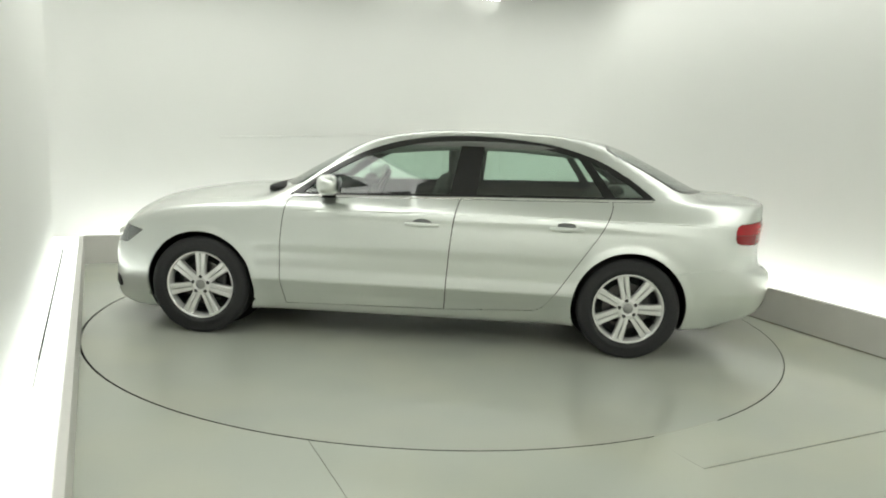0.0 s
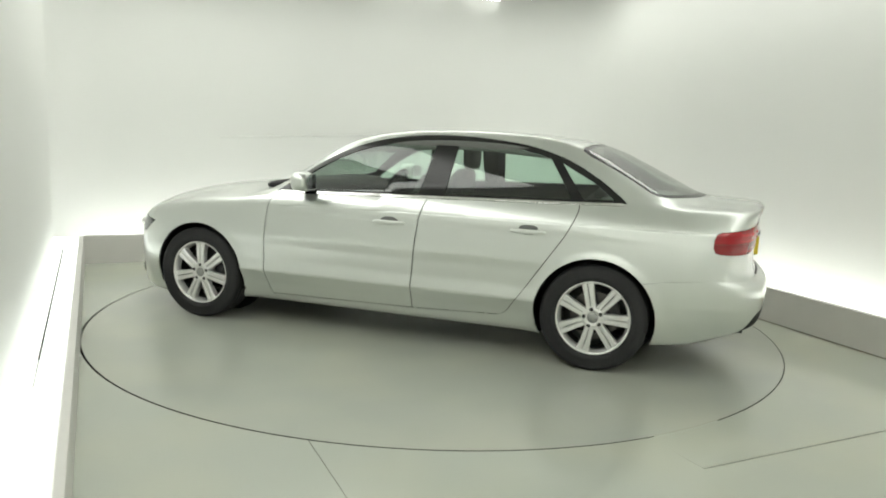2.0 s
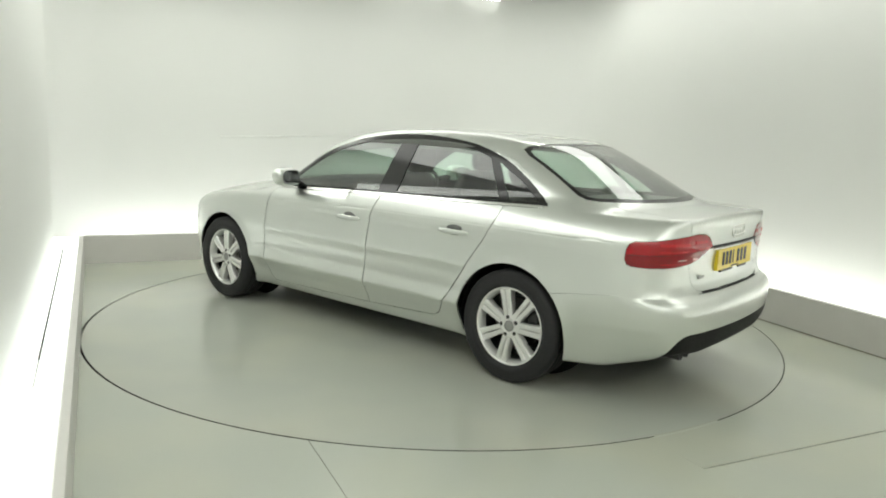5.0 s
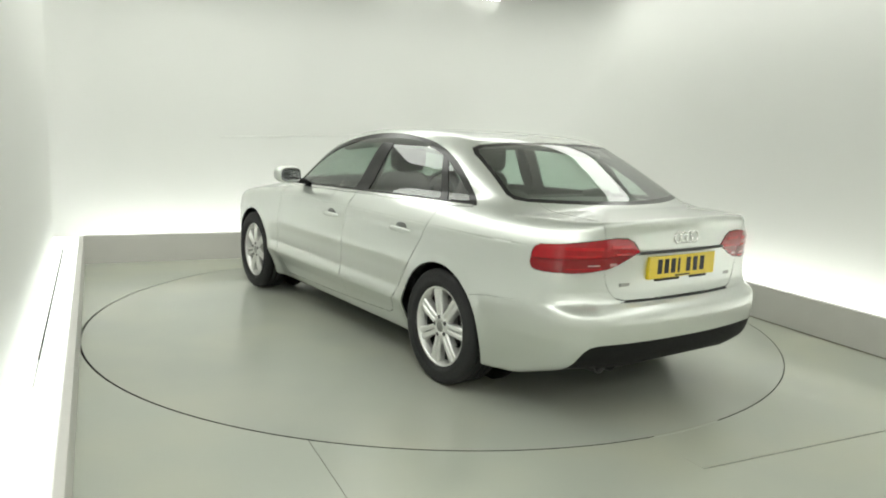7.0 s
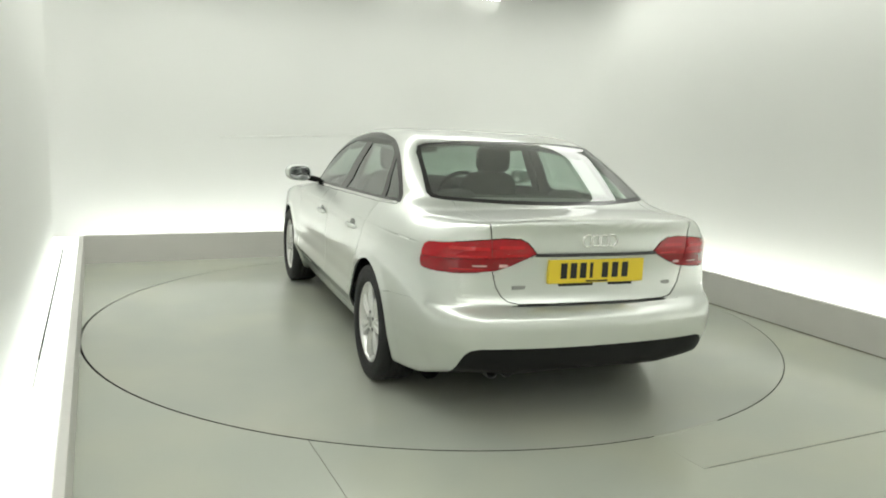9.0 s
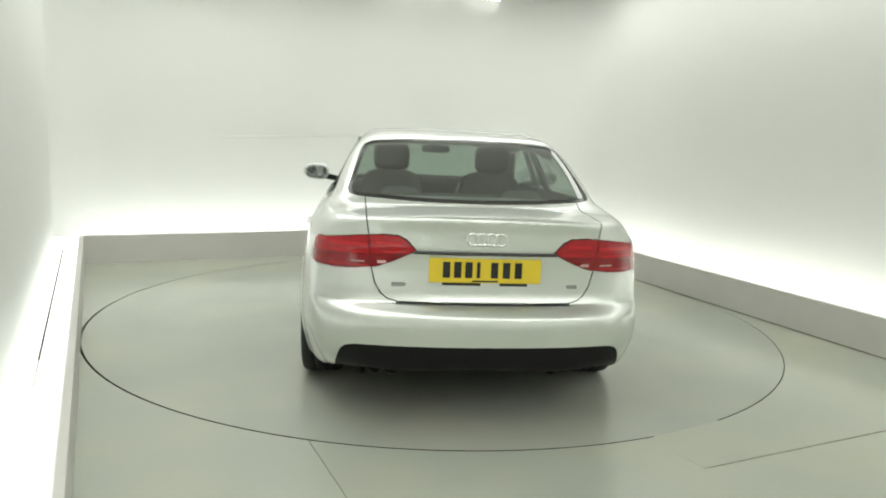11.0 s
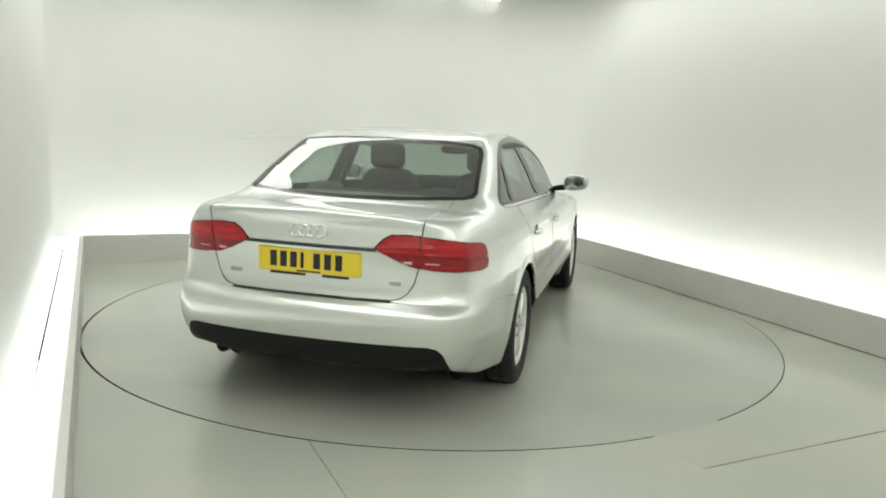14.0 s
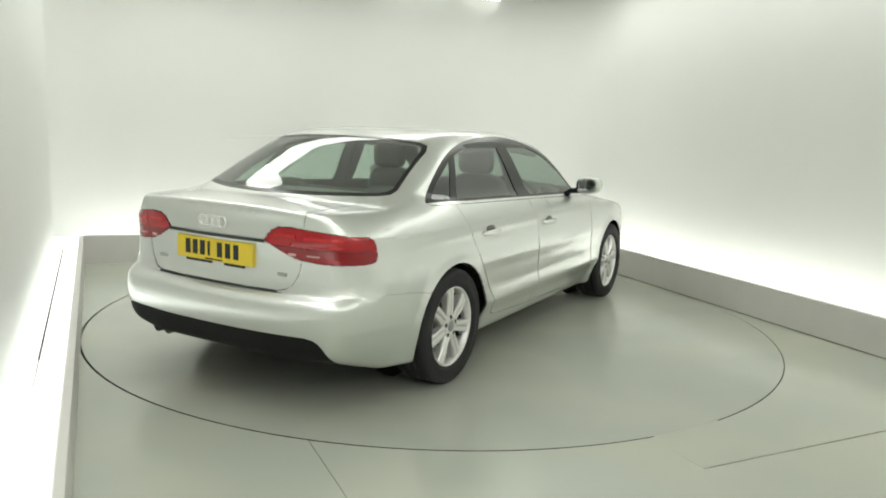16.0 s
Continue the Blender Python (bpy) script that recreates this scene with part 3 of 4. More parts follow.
def cut_regions():
    bm = half_skin()
    flank = lambda c: c.y > 0.5
    for cx in (AXLE, -AXLE):
        cut_along(bm, circle_line(cx, HUB_Z, ARCH_R), (0, 2), lambda c: c.y > 0.45, True)
    for line in (DAYLIGHT, CHROME_BAND, FRONT_GLASS, REAR_GLASS, QUARTER_GLASS, FRONT_DOOR, REAR_DOOR):
        cut_along(bm, line, (0, 2), flank, True)
    cut_along(bm, BUMPER_SIDE, (0, 2), lambda c: c.x < -1.6)
    cut_along(bm, FRONT_BUMPER_SIDE, (0, 2), lambda c: c.x > 1.6)
    cut_along(bm, HEADLAMP, (0, 2), lambda c: c.x > 1.6 and c.y > 0.45, True)
    cut_along(bm, LAMP, (1, 2), lambda c: c.x < -1.9, True)
    cut_along(bm, LAMP_SIDE[1:-1], (0, 2), lambda c: c.x < -1.9 and c.y > 0.6)
    cut_along(bm, LAMP_SPLIT, (1, 2), lambda c: c.x < -1.9)
    cut_along(bm, LID, (1, 2), lambda c: c.x < -1.78 and c.z < 1.06, True)
    cut_along(bm, SCREEN_REAR, (1, 2), lambda c: c.x < -1.1 and c.z > 1.0, True)
    cut_along(bm, SCREEN_CLEAR, (1, 2), lambda c: c.x < -1.1 and c.z > 1.0, True)
    cut_along(bm, SCREEN_FRONT, (1, 2), lambda c: c.x > 0.15 and c.z > 0.95, True)
    cut_along(bm, DIFFUSER, (1, 2), lambda c: c.x < -1.95 and c.z < 0.5, True)
    cut_along(bm, HOOD, (0, 1), lambda c: c.x > 0.9 and c.z > 0.55, True)
    for k in (-0.012, 0.0, 0.012):
        cut_along(bm, [(1.0, 0.386 + k), (-1.0, 0.386 + k)], (0, 2), lambda c: c.y > 0.6)
    for k in (-0.007, 0.0, 0.007):
        cut_along(bm, [(a, b + k) for a, b in CREASE], (0, 2), lambda c: c.y > 0.55)
    cx, cz = zip(*CREASE[::-1])
    for v in bm.verts:
        if v.co.y > 0.55 and cx[0] < v.co.x < cx[-1] and abs(v.co.z - np.interp(v.co.x, cx, cz)) < 0.0006:
            v.co.y -= 0.003
    bm.normal_update()
    regions = {}
    for f in bm.faces:
        c = f.calc_center_median()
        x, y, z = c
        name = "body_shell"
        if y > 0.45 and any((x - a) ** 2 + (z - HUB_Z) ** 2 < ARCH_R**2 for a in (AXLE, -AXLE)):
            continue
        if y > 0.5 and z > 0.90 and inside(DAYLIGHT, x, z) and not (x > 0.2 and y < 0.5):
            name = "window_trim"
            for g, poly in (("front_side_window", FRONT_GLASS), ("rear_side_window", REAR_GLASS), ("quarter_window", QUARTER_GLASS)):
                if inside(poly, x, z):
                    name = g
        elif y > 0.5 and inside(CHROME_BAND, x, z):
            name = "belt_trim"
        elif y > 0.6 and inside(FRONT_DOOR, x, z):
            name = "front_door"
        elif y > 0.6 and inside(REAR_DOOR, x, z):
            name = "rear_door"
        elif x < -2.04 and inside(LAMP, y, z) and inside(LAMP_SIDE, x, z):
            name = "lamp_lid" if inside(LID, y, z) else "lamp_wing"
            if z < np.interp(y, *zip(*LAMP_SPLIT)):
                name += "_low"
        elif x < -1.9 and z < 0.5 and inside(DIFFUSER, y, z):
            name = "rear_diffuser"
        elif x < -1.2 and z > 1.0 and inside(SCREEN_REAR, y, z):
            name = "rear_window" if inside(SCREEN_CLEAR, y, z) else "screen_band"
        elif x > 0.2 and z > 0.95 and inside(SCREEN_FRONT, y, z) and f.normal.x > 0.15:
            name = "windscreen"
        elif x < -1.80 and z < 1.045 and inside(LID, y, z):
            name = "boot_lid"
        elif x < -1.66 and z < np.interp(-x, *zip(*[(-a, b) for a, b in BUMPER_SIDE])):
            name = "rear_bumper"
        elif x > 1.7 and y > 0.5 and inside(HEADLAMP, x, z):
            name = "headlight"
        elif x > 1.66 and z < np.interp(x, *zip(*FRONT_BUMPER_SIDE)):
            name = "front_bumper"
        elif x > 0.9 and z > 0.6 and f.normal.z > 0.2 and inside(HOOD, x, y):
            name = "bonnet"
        regions.setdefault(name, []).append(f)
    return bm, regions


def closed_seam(p):
    return (p.x < -2.06 and 0.56 < p.z < 0.66 and p.y > 0.50) or (p.x > 1.66 and 0.47 < p.z < 0.565)


def panel_data(faces, gap=0.0, push=0.0, hem=0.0):
    """Points, faces and normals of a panel: drawn back from its seams, with a folded hem."""
    index, pts, nor, polys = {}, [], [], []
    for f in faces:
        poly = []
        for v in f.verts:
            if v not in index:
                index[v] = len(pts)
                pts.append(v.co + v.normal * push)
                nor.append(v.normal.copy())
            poly.append(index[v])
        polys.append(poly)
    chosen = set(faces)
    pull, rim = {}, []
    for f in faces:
        for e in f.edges:
            if sum(1 for g in e.link_faces if g in chosen) == 1:
                a, b = e.verts
                if abs(a.co.y) < 1e-4 and abs(b.co.y) < 1e-4:
                    continue
                d = (b.co - a.co).normalized()
                w = f.calc_center_median() - a.co
                w = w - d * w.dot(d)
                if w.length > 1e-7:
                    w.normalize()
                    for v in (a, b):
                        pull[v] = pull.get(v, Vector()) + w
                rim.append((a, b))
    for v, w in pull.items():
        if gap and w.length > 1e-6 and not closed_seam(v.co):
            step = w.normalized() * gap
            if 0.56 < v.co.z < 0.62 and v.co.y > 0.5:
                step *= min(1, max(0.0, (v.co.x + 2.06) / 0.12)) * 0.4 if v.co.x < -1.6 else 1
            if abs(v.co.y) < 1e-4:
                step.y = 0
            pts[index[v]] = pts[index[v]] + step
    if hem:
        low = {}
        for v in pull:
            low[v] = len(pts)
            pts.append(pts[index[v]] - v.normal * hem)
            nor.append(v.normal.copy())
        for a, b in rim:
            if a in low and b in low:
                polys.append([index[a], index[b], low[b], low[a]])
    return pts, polys, nor


def panel(name, data, mat, parent, label="", mirrored=False, both=False):
    pts, polys, nor = data
    co, fs, ns = [], [], []
    for sign in ((1, -1) if both else ((-1,) if mirrored else (1,))):
        k = len(co)
        co += [(p.x, p.y * sign, p.z) for p in pts]
        ns += [(n.x, n.y * sign, n.z) for n in nor]
        fs += [[k + i for i in (q if sign > 0 else q[::-1])] for q in polys]
    me = bpy.data.meshes.new(name)
    me.from_pydata(co, [], fs)
    me.polygons.foreach_set("use_smooth", [True] * len(me.polygons))
    me.normals_split_custom_set_from_vertices(ns)
    me.materials.append(mat)
    ob = new(name, me)
    ob.parent = parent
    return tagged(ob, label)


def lathe(profile, n=64, axis="y"):
    """A ring turned round the y axis from (radius, y) points."""
    bm = bmesh.new()
    rings = []
    for i in range(n):
        a = 2 * math.pi * i / n
        rings.append([bm.verts.new((r * math.cos(a), h, r * math.sin(a))) for r, h in profile])
    for i in range(n):
        a, b = rings[i], rings[(i + 1) % n]
        for j in range(len(profile) - 1):
            bm.faces.new((a[j], a[j + 1], b[j + 1], b[j]))
    bmesh.ops.remove_doubles(bm, verts=bm.verts, dist=1e-5)
    bmesh.ops.recalc_face_normals(bm, faces=bm.faces)
    return bm


def spoke_mesh(shift):
    """One bar of a twin spoke, from the hub out to the rim."""
    bm = bmesh.new()
    rows = []
    for r, w, h0, h1 in ((0.050, 0.015, 0.0, 0.036), (0.090, 0.0145, -0.004, 0.038), (0.150, 0.0150, -0.008, 0.040), (0.188, 0.0165, -0.012, 0.038), (0.210, 0.020, -0.014, 0.036)):
        s = shift * (0.75 + 0.25 * min(1, (r - 0.05) / 0.15))
        rows.append([bm.verts.new((r, h0, s - w)), bm.verts.new((r, h1 - 0.008, s - w)), bm.verts.new((r, h1, s - w * 0.6)),
                     bm.verts.new((r, h1, s + w * 0.6)), bm.verts.new((r, h1 - 0.008, s + w)), bm.verts.new((r, h0, s + w))])
    for a, b in zip(rows, rows[1:]):
        for j in range(6):
            k = (j + 1) % 6
            bm.faces.new((a[j], b[j], b[k], a[k]))
    bm.faces.new(rows[0])
    bm.faces.new(rows[-1][::-1])
    bmesh.ops.recalc_face_normals(bm, faces=bm.faces)
    return bm


def disc_mesh(r, y0, y1, n=32, bevel=0.0):
    b = bevel
    return lathe([(0.0, y0), (r, y0), (r, y1 - b), (r - b, y1), (0.0, y1)], n)


def wheel(car, first=None):
    """A road wheel whose outer face looks along +y."""
    w = new("wheel")
    w.parent = car
    tagged(w, "alloy wheel with seven twin spokes and a black tyre")
    R = TYRE_R
    part("tyre", lathe([(0.232, -0.10), (0.245, -0.112), (0.28, -0.118), (R - 0.012, -0.108), (R - 0.003, -0.092), (R, -0.06), (R, -0.047), (R - 0.007, -0.045), (R - 0.007, -0.037), (R, -0.035),
                        (R + 0.0, -0.005), (R - 0.007, -0.003), (R - 0.007, 0.005), (R, 0.007), (R, 0.035), (R - 0.007, 0.037), (R - 0.007, 0.045), (R, 0.047),
                        (R, 0.075), (R - 0.003, 0.096), (R - 0.014, 0.109), (0.290, 0.116), (0.262, 0.113), (0.258, 0.116), (0.238, 0.110), (0.227, 0.099), (0.219, 0.09)], 72), RUBBER, w, "black rubber tyre", True)
    rim = part("rim", lathe([(0.222, -0.10), (0.212, -0.09), (0.200, 0.0), (0.203, 0.06), (0.205, 0.070), (0.210, 0.080), (0.214, 0.094), (0.221, 0.100), (0.226, 0.097), (0.226, 0.086)], 72), ALLOY, w, "bright silver alloy rim", True)
    # barrel and brake disc colours hold the shade behind the spokes
    part("barrel", lathe([(0.198, -0.09), (0.198, 0.045)], 48), ALLOY_DARK, w, "inside of the rim, coloured dark for the shade there", True)
    part("brake_disc", lathe([(0.07, -0.01), (0.150, -0.01), (0.150, 0.008), (0.07, 0.008)], 48), STEEL, w, "grey steel brake disc")
    part("backing", disc_mesh(0.200, -0.06, -0.045, 40), SEAM, w)
    caliper = box(-0.155, -0.085, -0.03, 0.03, -0.07, 0.07, 0.012)
    part("caliper", caliper, ALLOY_DARK, w)
    hub = part("hub", lathe([(0.0, 0.0), (0.074, 0.0), (0.074, 0.074), (0.066, 0.088), (0.036, 0.094), (0.034, 0.088), (0.0, 0.088)], 40), ALLOY, w, "", True)
    part("hub_cap", disc_mesh(0.031, 0.086, 0.094, 32, 0.003), CAP, hub, "grey hub cap", True)
    # flat dark discs: the shade of the lug recesses is put into colour
    lug_recess = disc_mesh(0.0125, 0.082, 0.0925, 14, 0.002)
    lug_mesh = None
    for i in range(5):
        a = radians(90 + 72 * i)
        if lug_mesh is None:
            b0 = part("lug_recess", lug_recess, ALLOY_DARK, hub)
            lug_mesh = b0.data
        else:
            b0 = new("lug_recess", lug_mesh)
            b0.parent = hub
        b0.location = (0.052 * math.cos(a), 0, 0.052 * math.sin(a))
    meshes = {}
    for i in range(7):
        for s in (-0.0190, 0.0190):
            if s not in meshes:
                o = part("spoke", spoke_mesh(s), ALLOY, w)
                meshes[s] = o.data
            else:
                o = new("spoke", meshes[s])
                o.parent = w
            o.location = (0, 0.052, 0)
            o.rotation_euler = (0, -radians(90 + 360 / 7 * i), 0)
    return w


def place_copy(ob, m, parent):
    c = copy_thing(ob, m)
    c.parent = parent
    return c


def superbox(cx, cy, cz, sx, sy, sz, power=4.0, n=24, bend=None):
    """A rounded block: a superellipsoid, shaped further by bend(point)."""
    bm = bmesh.new()
    bmesh.ops.create_uvsphere(bm, u_segments=n, v_segments=n // 2, radius=1.0)
    for v in bm.verts:
        p = v.co
        k = (abs(p.x) ** power + abs(p.y) ** power + abs(p.z) ** power) ** (1 / power)
        q = Vector((p.x / k * sx, p.y / k * sy, p.z / k * sz))
        if bend:
            q = bend(q)
        v.co = q + Vector((cx, cy, cz))
    return bm


def both_sides(name, bm, mat, parent, label="", smooth=True):
    """A part on the left and its mirror on the right."""
    twin = bm.copy()
    for v in twin.verts:
        v.co.y = -v.co.y
    bmesh.ops.reverse_faces(twin, faces=twin.faces)
    return part(name, bm, mat, parent, label, smooth), part(name, twin, mat, parent, label, smooth)


def skin_y(x, z):
    """Half width of the skin at a height."""
    o, d = np.array([[x, 0.0, z]]), np.array([[0.0, 1.0, 0.0]])
    return float(cast(o, d)[0][1])


def skin_x(y, z, way=-1.0):
    o, d = np.array([[-1.2 if way < 0 else 1.2, y, z]]), np.array([[way, 0.0, 0.0]])
    return float(cast(o, d)[0][0])


def torus(R, r, n=40, m=10):
    bm = bmesh.new()
    rings = []
    for i in range(n):
        a = 2 * math.pi * i / n
        rings.append([bm.verts.new((r * math.cos(2 * math.pi * j / m), (R + r * math.sin(2 * math.pi * j / m)) * math.cos(a), (R + r * math.sin(2 * math.pi * j / m)) * math.sin(a))) for j in range(m)])
    for i in range(n):
        for j in range(m):
            a, b = rings[i], rings[(i + 1) % n]
            bm.faces.new((a[j], b[j], b[(j + 1) % m], a[(j + 1) % m]))
    bmesh.ops.recalc_face_normals(bm, faces=bm.faces)
    return bm


def shifted(bm, x, y, z):
    for v in bm.verts:
        v.co += Vector((x, y, z))
    return bm


def seat(car, x, y, back_h, name="seat"):
    s = new(name)
    s.parent = car
    tagged(s, "dark cloth car seat with headrest")
    lean = lambda q: Vector((q.x - 0.24 * (q.z + 0.3), q.y * (1 - 0.12 * max(q.z, 0)), q.z))
    part("cushion", superbox(x + 0.22, y, 0.50, 0.27, 0.25, 0.09), CLOTH, s, "", True)
    part("backrest", superbox(x - 0.02, y, 0.80, 0.065, 0.24, back_h, 4.0, 28, lean), CLOTH, s, "", True)
    part("headrest", superbox(x - 0.215, y, 0.80 + back_h + 0.095, 0.045, 0.130, 0.095, 4.6), CLOTH, s, "", True)
    for dy in (-0.05, 0.05):
        part("post", shifted(box(-0.006, 0.006, -0.006, 0.006, -0.05, 0.05), x - 0.19, y + dy, 0.80 + back_h), STEEL, s)
    return s


def build_car():
    car = tagged(new("car"), "clean silver four-door saloon car on a turntable", "car")
    bm, reg = cut_regions()
    gap = 0.0034
    hem = 0.010
    D = lambda name, g=gap, h=hem, push=0.0: panel_data(reg.get(name, []), g, push, h)
    panel("body_shell", D("body_shell", gap * 0.7), PAINT, car, "silver body sides, roof and pillars", both=True)
    panel("boot_lid", D("boot_lid", 0.0042), PAINT, car, "silver boot lid", both=True)
    panel("bonnet", D("bonnet"), PAINT, car, "silver bonnet", both=True)
    panel("rear_bumper", D("rear_bumper", 0.002), PAINT, car, "silver rear bumper", both=True)
    panel("front_bumper", D("front_bumper"), PAINT, car, "silver front bumper", both=True)
    panel("rear_diffuser", D("rear_diffuser", 0.0, 0.02), BLACK, car, "black plastic bumper insert", both=True)
    panel("rear_window", D("rear_window", 0.0, 0.006, -0.002), REAR_SCREEN, car, "tinted rear window", both=True).visible_shadow = False
    panel("screen_band", D("screen_band", 0.0, 0.006, -0.002), TRIM, car, "black band round the rear window", both=True)
    panel("windscreen", D("windscreen", 0.0, 0.006, -0.002), SCREEN, car, "tinted windscreen", both=True).visible_shadow = False
    doors = {}
    for flip in (False, True):
        for name in ("front_door", "rear_door"):
            doors[name, flip] = panel(name, D(name), PAINT, car, "silver door", mirrored=flip)
        panel("window_trim", D("window_trim", 0.0, 0.01), TRIM, car, "gloss black window surround", mirrored=flip)
        panel("belt_trim", D("belt_trim", 0.0, 0.004, 0.003), CHROME, car, "bright metal waist strip", mirrored=flip)
        for name, owner in (("front_side_window", doors["front_door", flip]), ("rear_side_window", doors["rear_door", flip]), ("quarter_window", car)):
            panel(name, D(name, 0.0, 0.004, -0.004), GLASS, owner, "tinted side window", mirrored=flip).visible_shadow = False
        lamp = panel("tail_light", D("lamp_wing", 0.0022, 0.012, 0.003), RED, car, "red tail light lens", mirrored=flip)
        panel("inner_lens", D("lamp_lid", 0.0022, 0.012, 0.003), RED, lamp, "red tail light lens on the boot lid", mirrored=flip)
        panel("lower_lens", D("lamp_wing_low", 0.0008, 0.012, 0.003), RED_DEEP, lamp, "dark red lower lens", mirrored=flip)
        panel("lower_lens", D("lamp_lid_low", 0.0008, 0.012, 0.003), RED_DEEP, lamp, "dark red lower lens", mirrored=flip)
        head = panel("headlight", D("headlight", 0.001, 0.02, 0.002), HEAD, car, "clear headlight", mirrored=flip)
    # dark inner shell behind the panel gaps
    solid = [f for n in reg if n not in ("front_side_window", "rear_side_window", "quarter_window", "rear_window", "windscreen") for f in reg[n]]
    panel("inner_shell", panel_data(solid, 0.0, -0.011, 0.0), SEAM, car, "dark inner shell behind the panels", both=True)
    for name in ("front_door", "rear_door"):
        high = [f for f in reg[name] if f.calc_center_median().z > 0.45]
        data = panel_data(high, 0.0, -0.05, 0.0)
        for flip in (False, True):
            panel("door_lining", data, CLOTH, doors[name, flip], "dark door lining", mirrored=flip)
    upper = [f for f in reg["body_shell"] if f.calc_center_median().z > 1.28 and -1.35 < f.calc_center_median().x < 0.4]
    panel("roof_lining", panel_data(upper, 0.0, -0.03, 0.0), LINING, car, "pale roof lining", both=True)
    bm.free()
    # underside and wheel wells
    part("underbody", box(-1.92, 1.95, -0.60, 0.60, 0.150, 0.34, 0.03), BLACK, car, "black underbody")
    part("sill_floor", box(-1.0, 1.0, -0.80, 0.80, 0.19, 0.28, 0.02), BLACK, car, "black floor pan")
    well = lathe([(0.375, -0.20), (0.375, 0.06), (0.366, 0.065)], 48)
    for v in well.verts:
        v.co.z = max(v.co.z, -0.09)
    for sx in (1, -1):
        w = well.copy()
        both_sides("wheel_well", shifted(w, sx * AXLE, 0.775, HUB_Z), BLACK, car, "black wheel arch liner")
        both_sides("well_back", shifted(disc_mesh(0.40, -0.02, 0.0, 40), sx * AXLE, 0.56, HUB_Z + 0.06), BLACK, car)
    well.free()
    # wheels
    w = wheel(car)
    w.matrix_basis = pose(AXLE, 0.775, HUB_Z, 0, 0, 0)
    for x, y, turn, spin in ((-AXLE, 0.775, 0, 12), (AXLE, -0.775, 180, 20), (-AXLE, -0.775, 180, 2)):
        place_copy(w, pose(x, y, HUB_Z, 0, 0, turn) @ pose(0, 0, 0, 0, spin, 0), car)
    fittings(car, doors)
    cabin_things(car)
    return car


def fittings(car, doors):
    # door handles: a bar, and a scoop whose shade is put into its colour
    for name, x, z in (("front_door", -0.066, 0.797), ("rear_door", -0.984, 0.812)):
        y = skin_y(x, z)
        bowl = superbox(x, y - 0.003, z + 0.006, 0.064, 0.009, 0.031, 2.5, 28)
        bar = superbox(x, y + 0.021, z - 0.002, 0.112, 0.014, 0.0150, 3.0, 32, lambda q: Vector((q.x, q.y - 0.9 * q.x * q.x, q.z)))
        for flip in (False, True):
            d = doors[name, flip]
            a, b = bowl.copy(), bar.copy()
            if flip:
                for m in (a, b):
                    for v in m.verts:
                        v.co.y = -v.co.y
                    bmesh.ops.reverse_faces(m, faces=m.faces)
            h = part("handle", b, PAINT, d, "silver door handle", True)
            part("handle_recess", a, RECESS, d, "shaded handle recess", True)
        bowl.free()
        bar.free()
    # door mirrors
    for flip in (1, -1):
        m = part("door_mirror", shifted(superbox(0, 0, 0, 0.070, 0.100, 0.066, 2.8, 32, lambda q: Vector((q.x - 0.25 * q.y * (q.y > 0), flip * q.y, q.z * (1 - 1.2 * q.y) + 0.04 * q.y))), 0.535, flip * 0.955, 1.025), PAINT, car, "silver door mirror", True)
        part("mirror_glass", shifted(superbox(0, 0, 0, 0.006, 0.082, 0.053, 3.5, 24, lambda q: Vector((q.x - 0.25 * q.y * (q.y > 0), flip * q.y, q.z * (1 - 1.2 * q.y) + 0.04 * q.y))), 0.462, flip * 0.955, 1.025), MIRROR, m, "mirror glass", True)
        part("mirror_foot", shifted(superbox(0, 0, 0, 0.05, 0.075, 0.022, 3.0, 20, lambda q: Vector((q.x, flip * q.y, q.z + 0.15 * q.y))), 0.57, flip * 0.835, 0.975), BLACK, m, "black mirror foot", True)
    # number plate with its writing as plain bars
    zc = 0.760
    px = skin_x(0.0, 0.76) - 0.004
    plate = part("number_plate", box(px - 0.006, px + 0.02, -0.262, 0.262, zc - 0.057, zc + 0.057, 0.002, 1), PLATE, car, "yellow number plate with dark bars")
    for y in (0.182, 0.130, 0.078, 0.033, -0.042, -0.098, -0.154):
        w = 0.017 if y != 0.033 else 0.008
        part("plate_bar", box(px - 0.0075, px - 0.005, y - w, y + w, zc - 0.033, zc + 0.041), INK, plate, "black bar of writing")
    part("plate_holder", box(px - 0.004, px + 0.015, 0.02, 0.20, zc - 0.070, zc - 0.056), INK, plate)
    part("plate_holder", box(px - 0.004, px + 0.015, -0.20, -0.07, zc - 0.070, zc - 0.056), INK, plate)
    part("maker_strip", box(px - 0.0065, px - 0.005, -0.06, 0.06, zc - 0.052, zc - 0.044), INK, plate)
    # bright strip over the plate
    bar = bmesh.new()
    last = None
    for i in range(25):
        y = -0.335 + 0.67 * i / 24
        x = skin_x(y, 0.838)
        row = [bar.verts.new((x - 0.010, y, 0.832)), bar.verts.new((x - 0.014, y, 0.838)), bar.verts.new((x - 0.010, y, 0.846)), bar.verts.new((x + 0.02, y, 0.846)), bar.verts.new((x + 0.02, y, 0.832))]
        if last:
            for j in range(5):
                bar.faces.new((last[j], row[j], row[(j + 1) % 5], last[(j + 1) % 5]))
        last = row
    bmesh.ops.recalc_face_normals(bar, faces=bar.faces)
    part("plate_strip", bar, ALLOY_DARK, car, "grey metal strip over the number plate")
    # raised dark strip that stands in for the shaded gap under the boot lid
    seal = bmesh.new()
    last = None
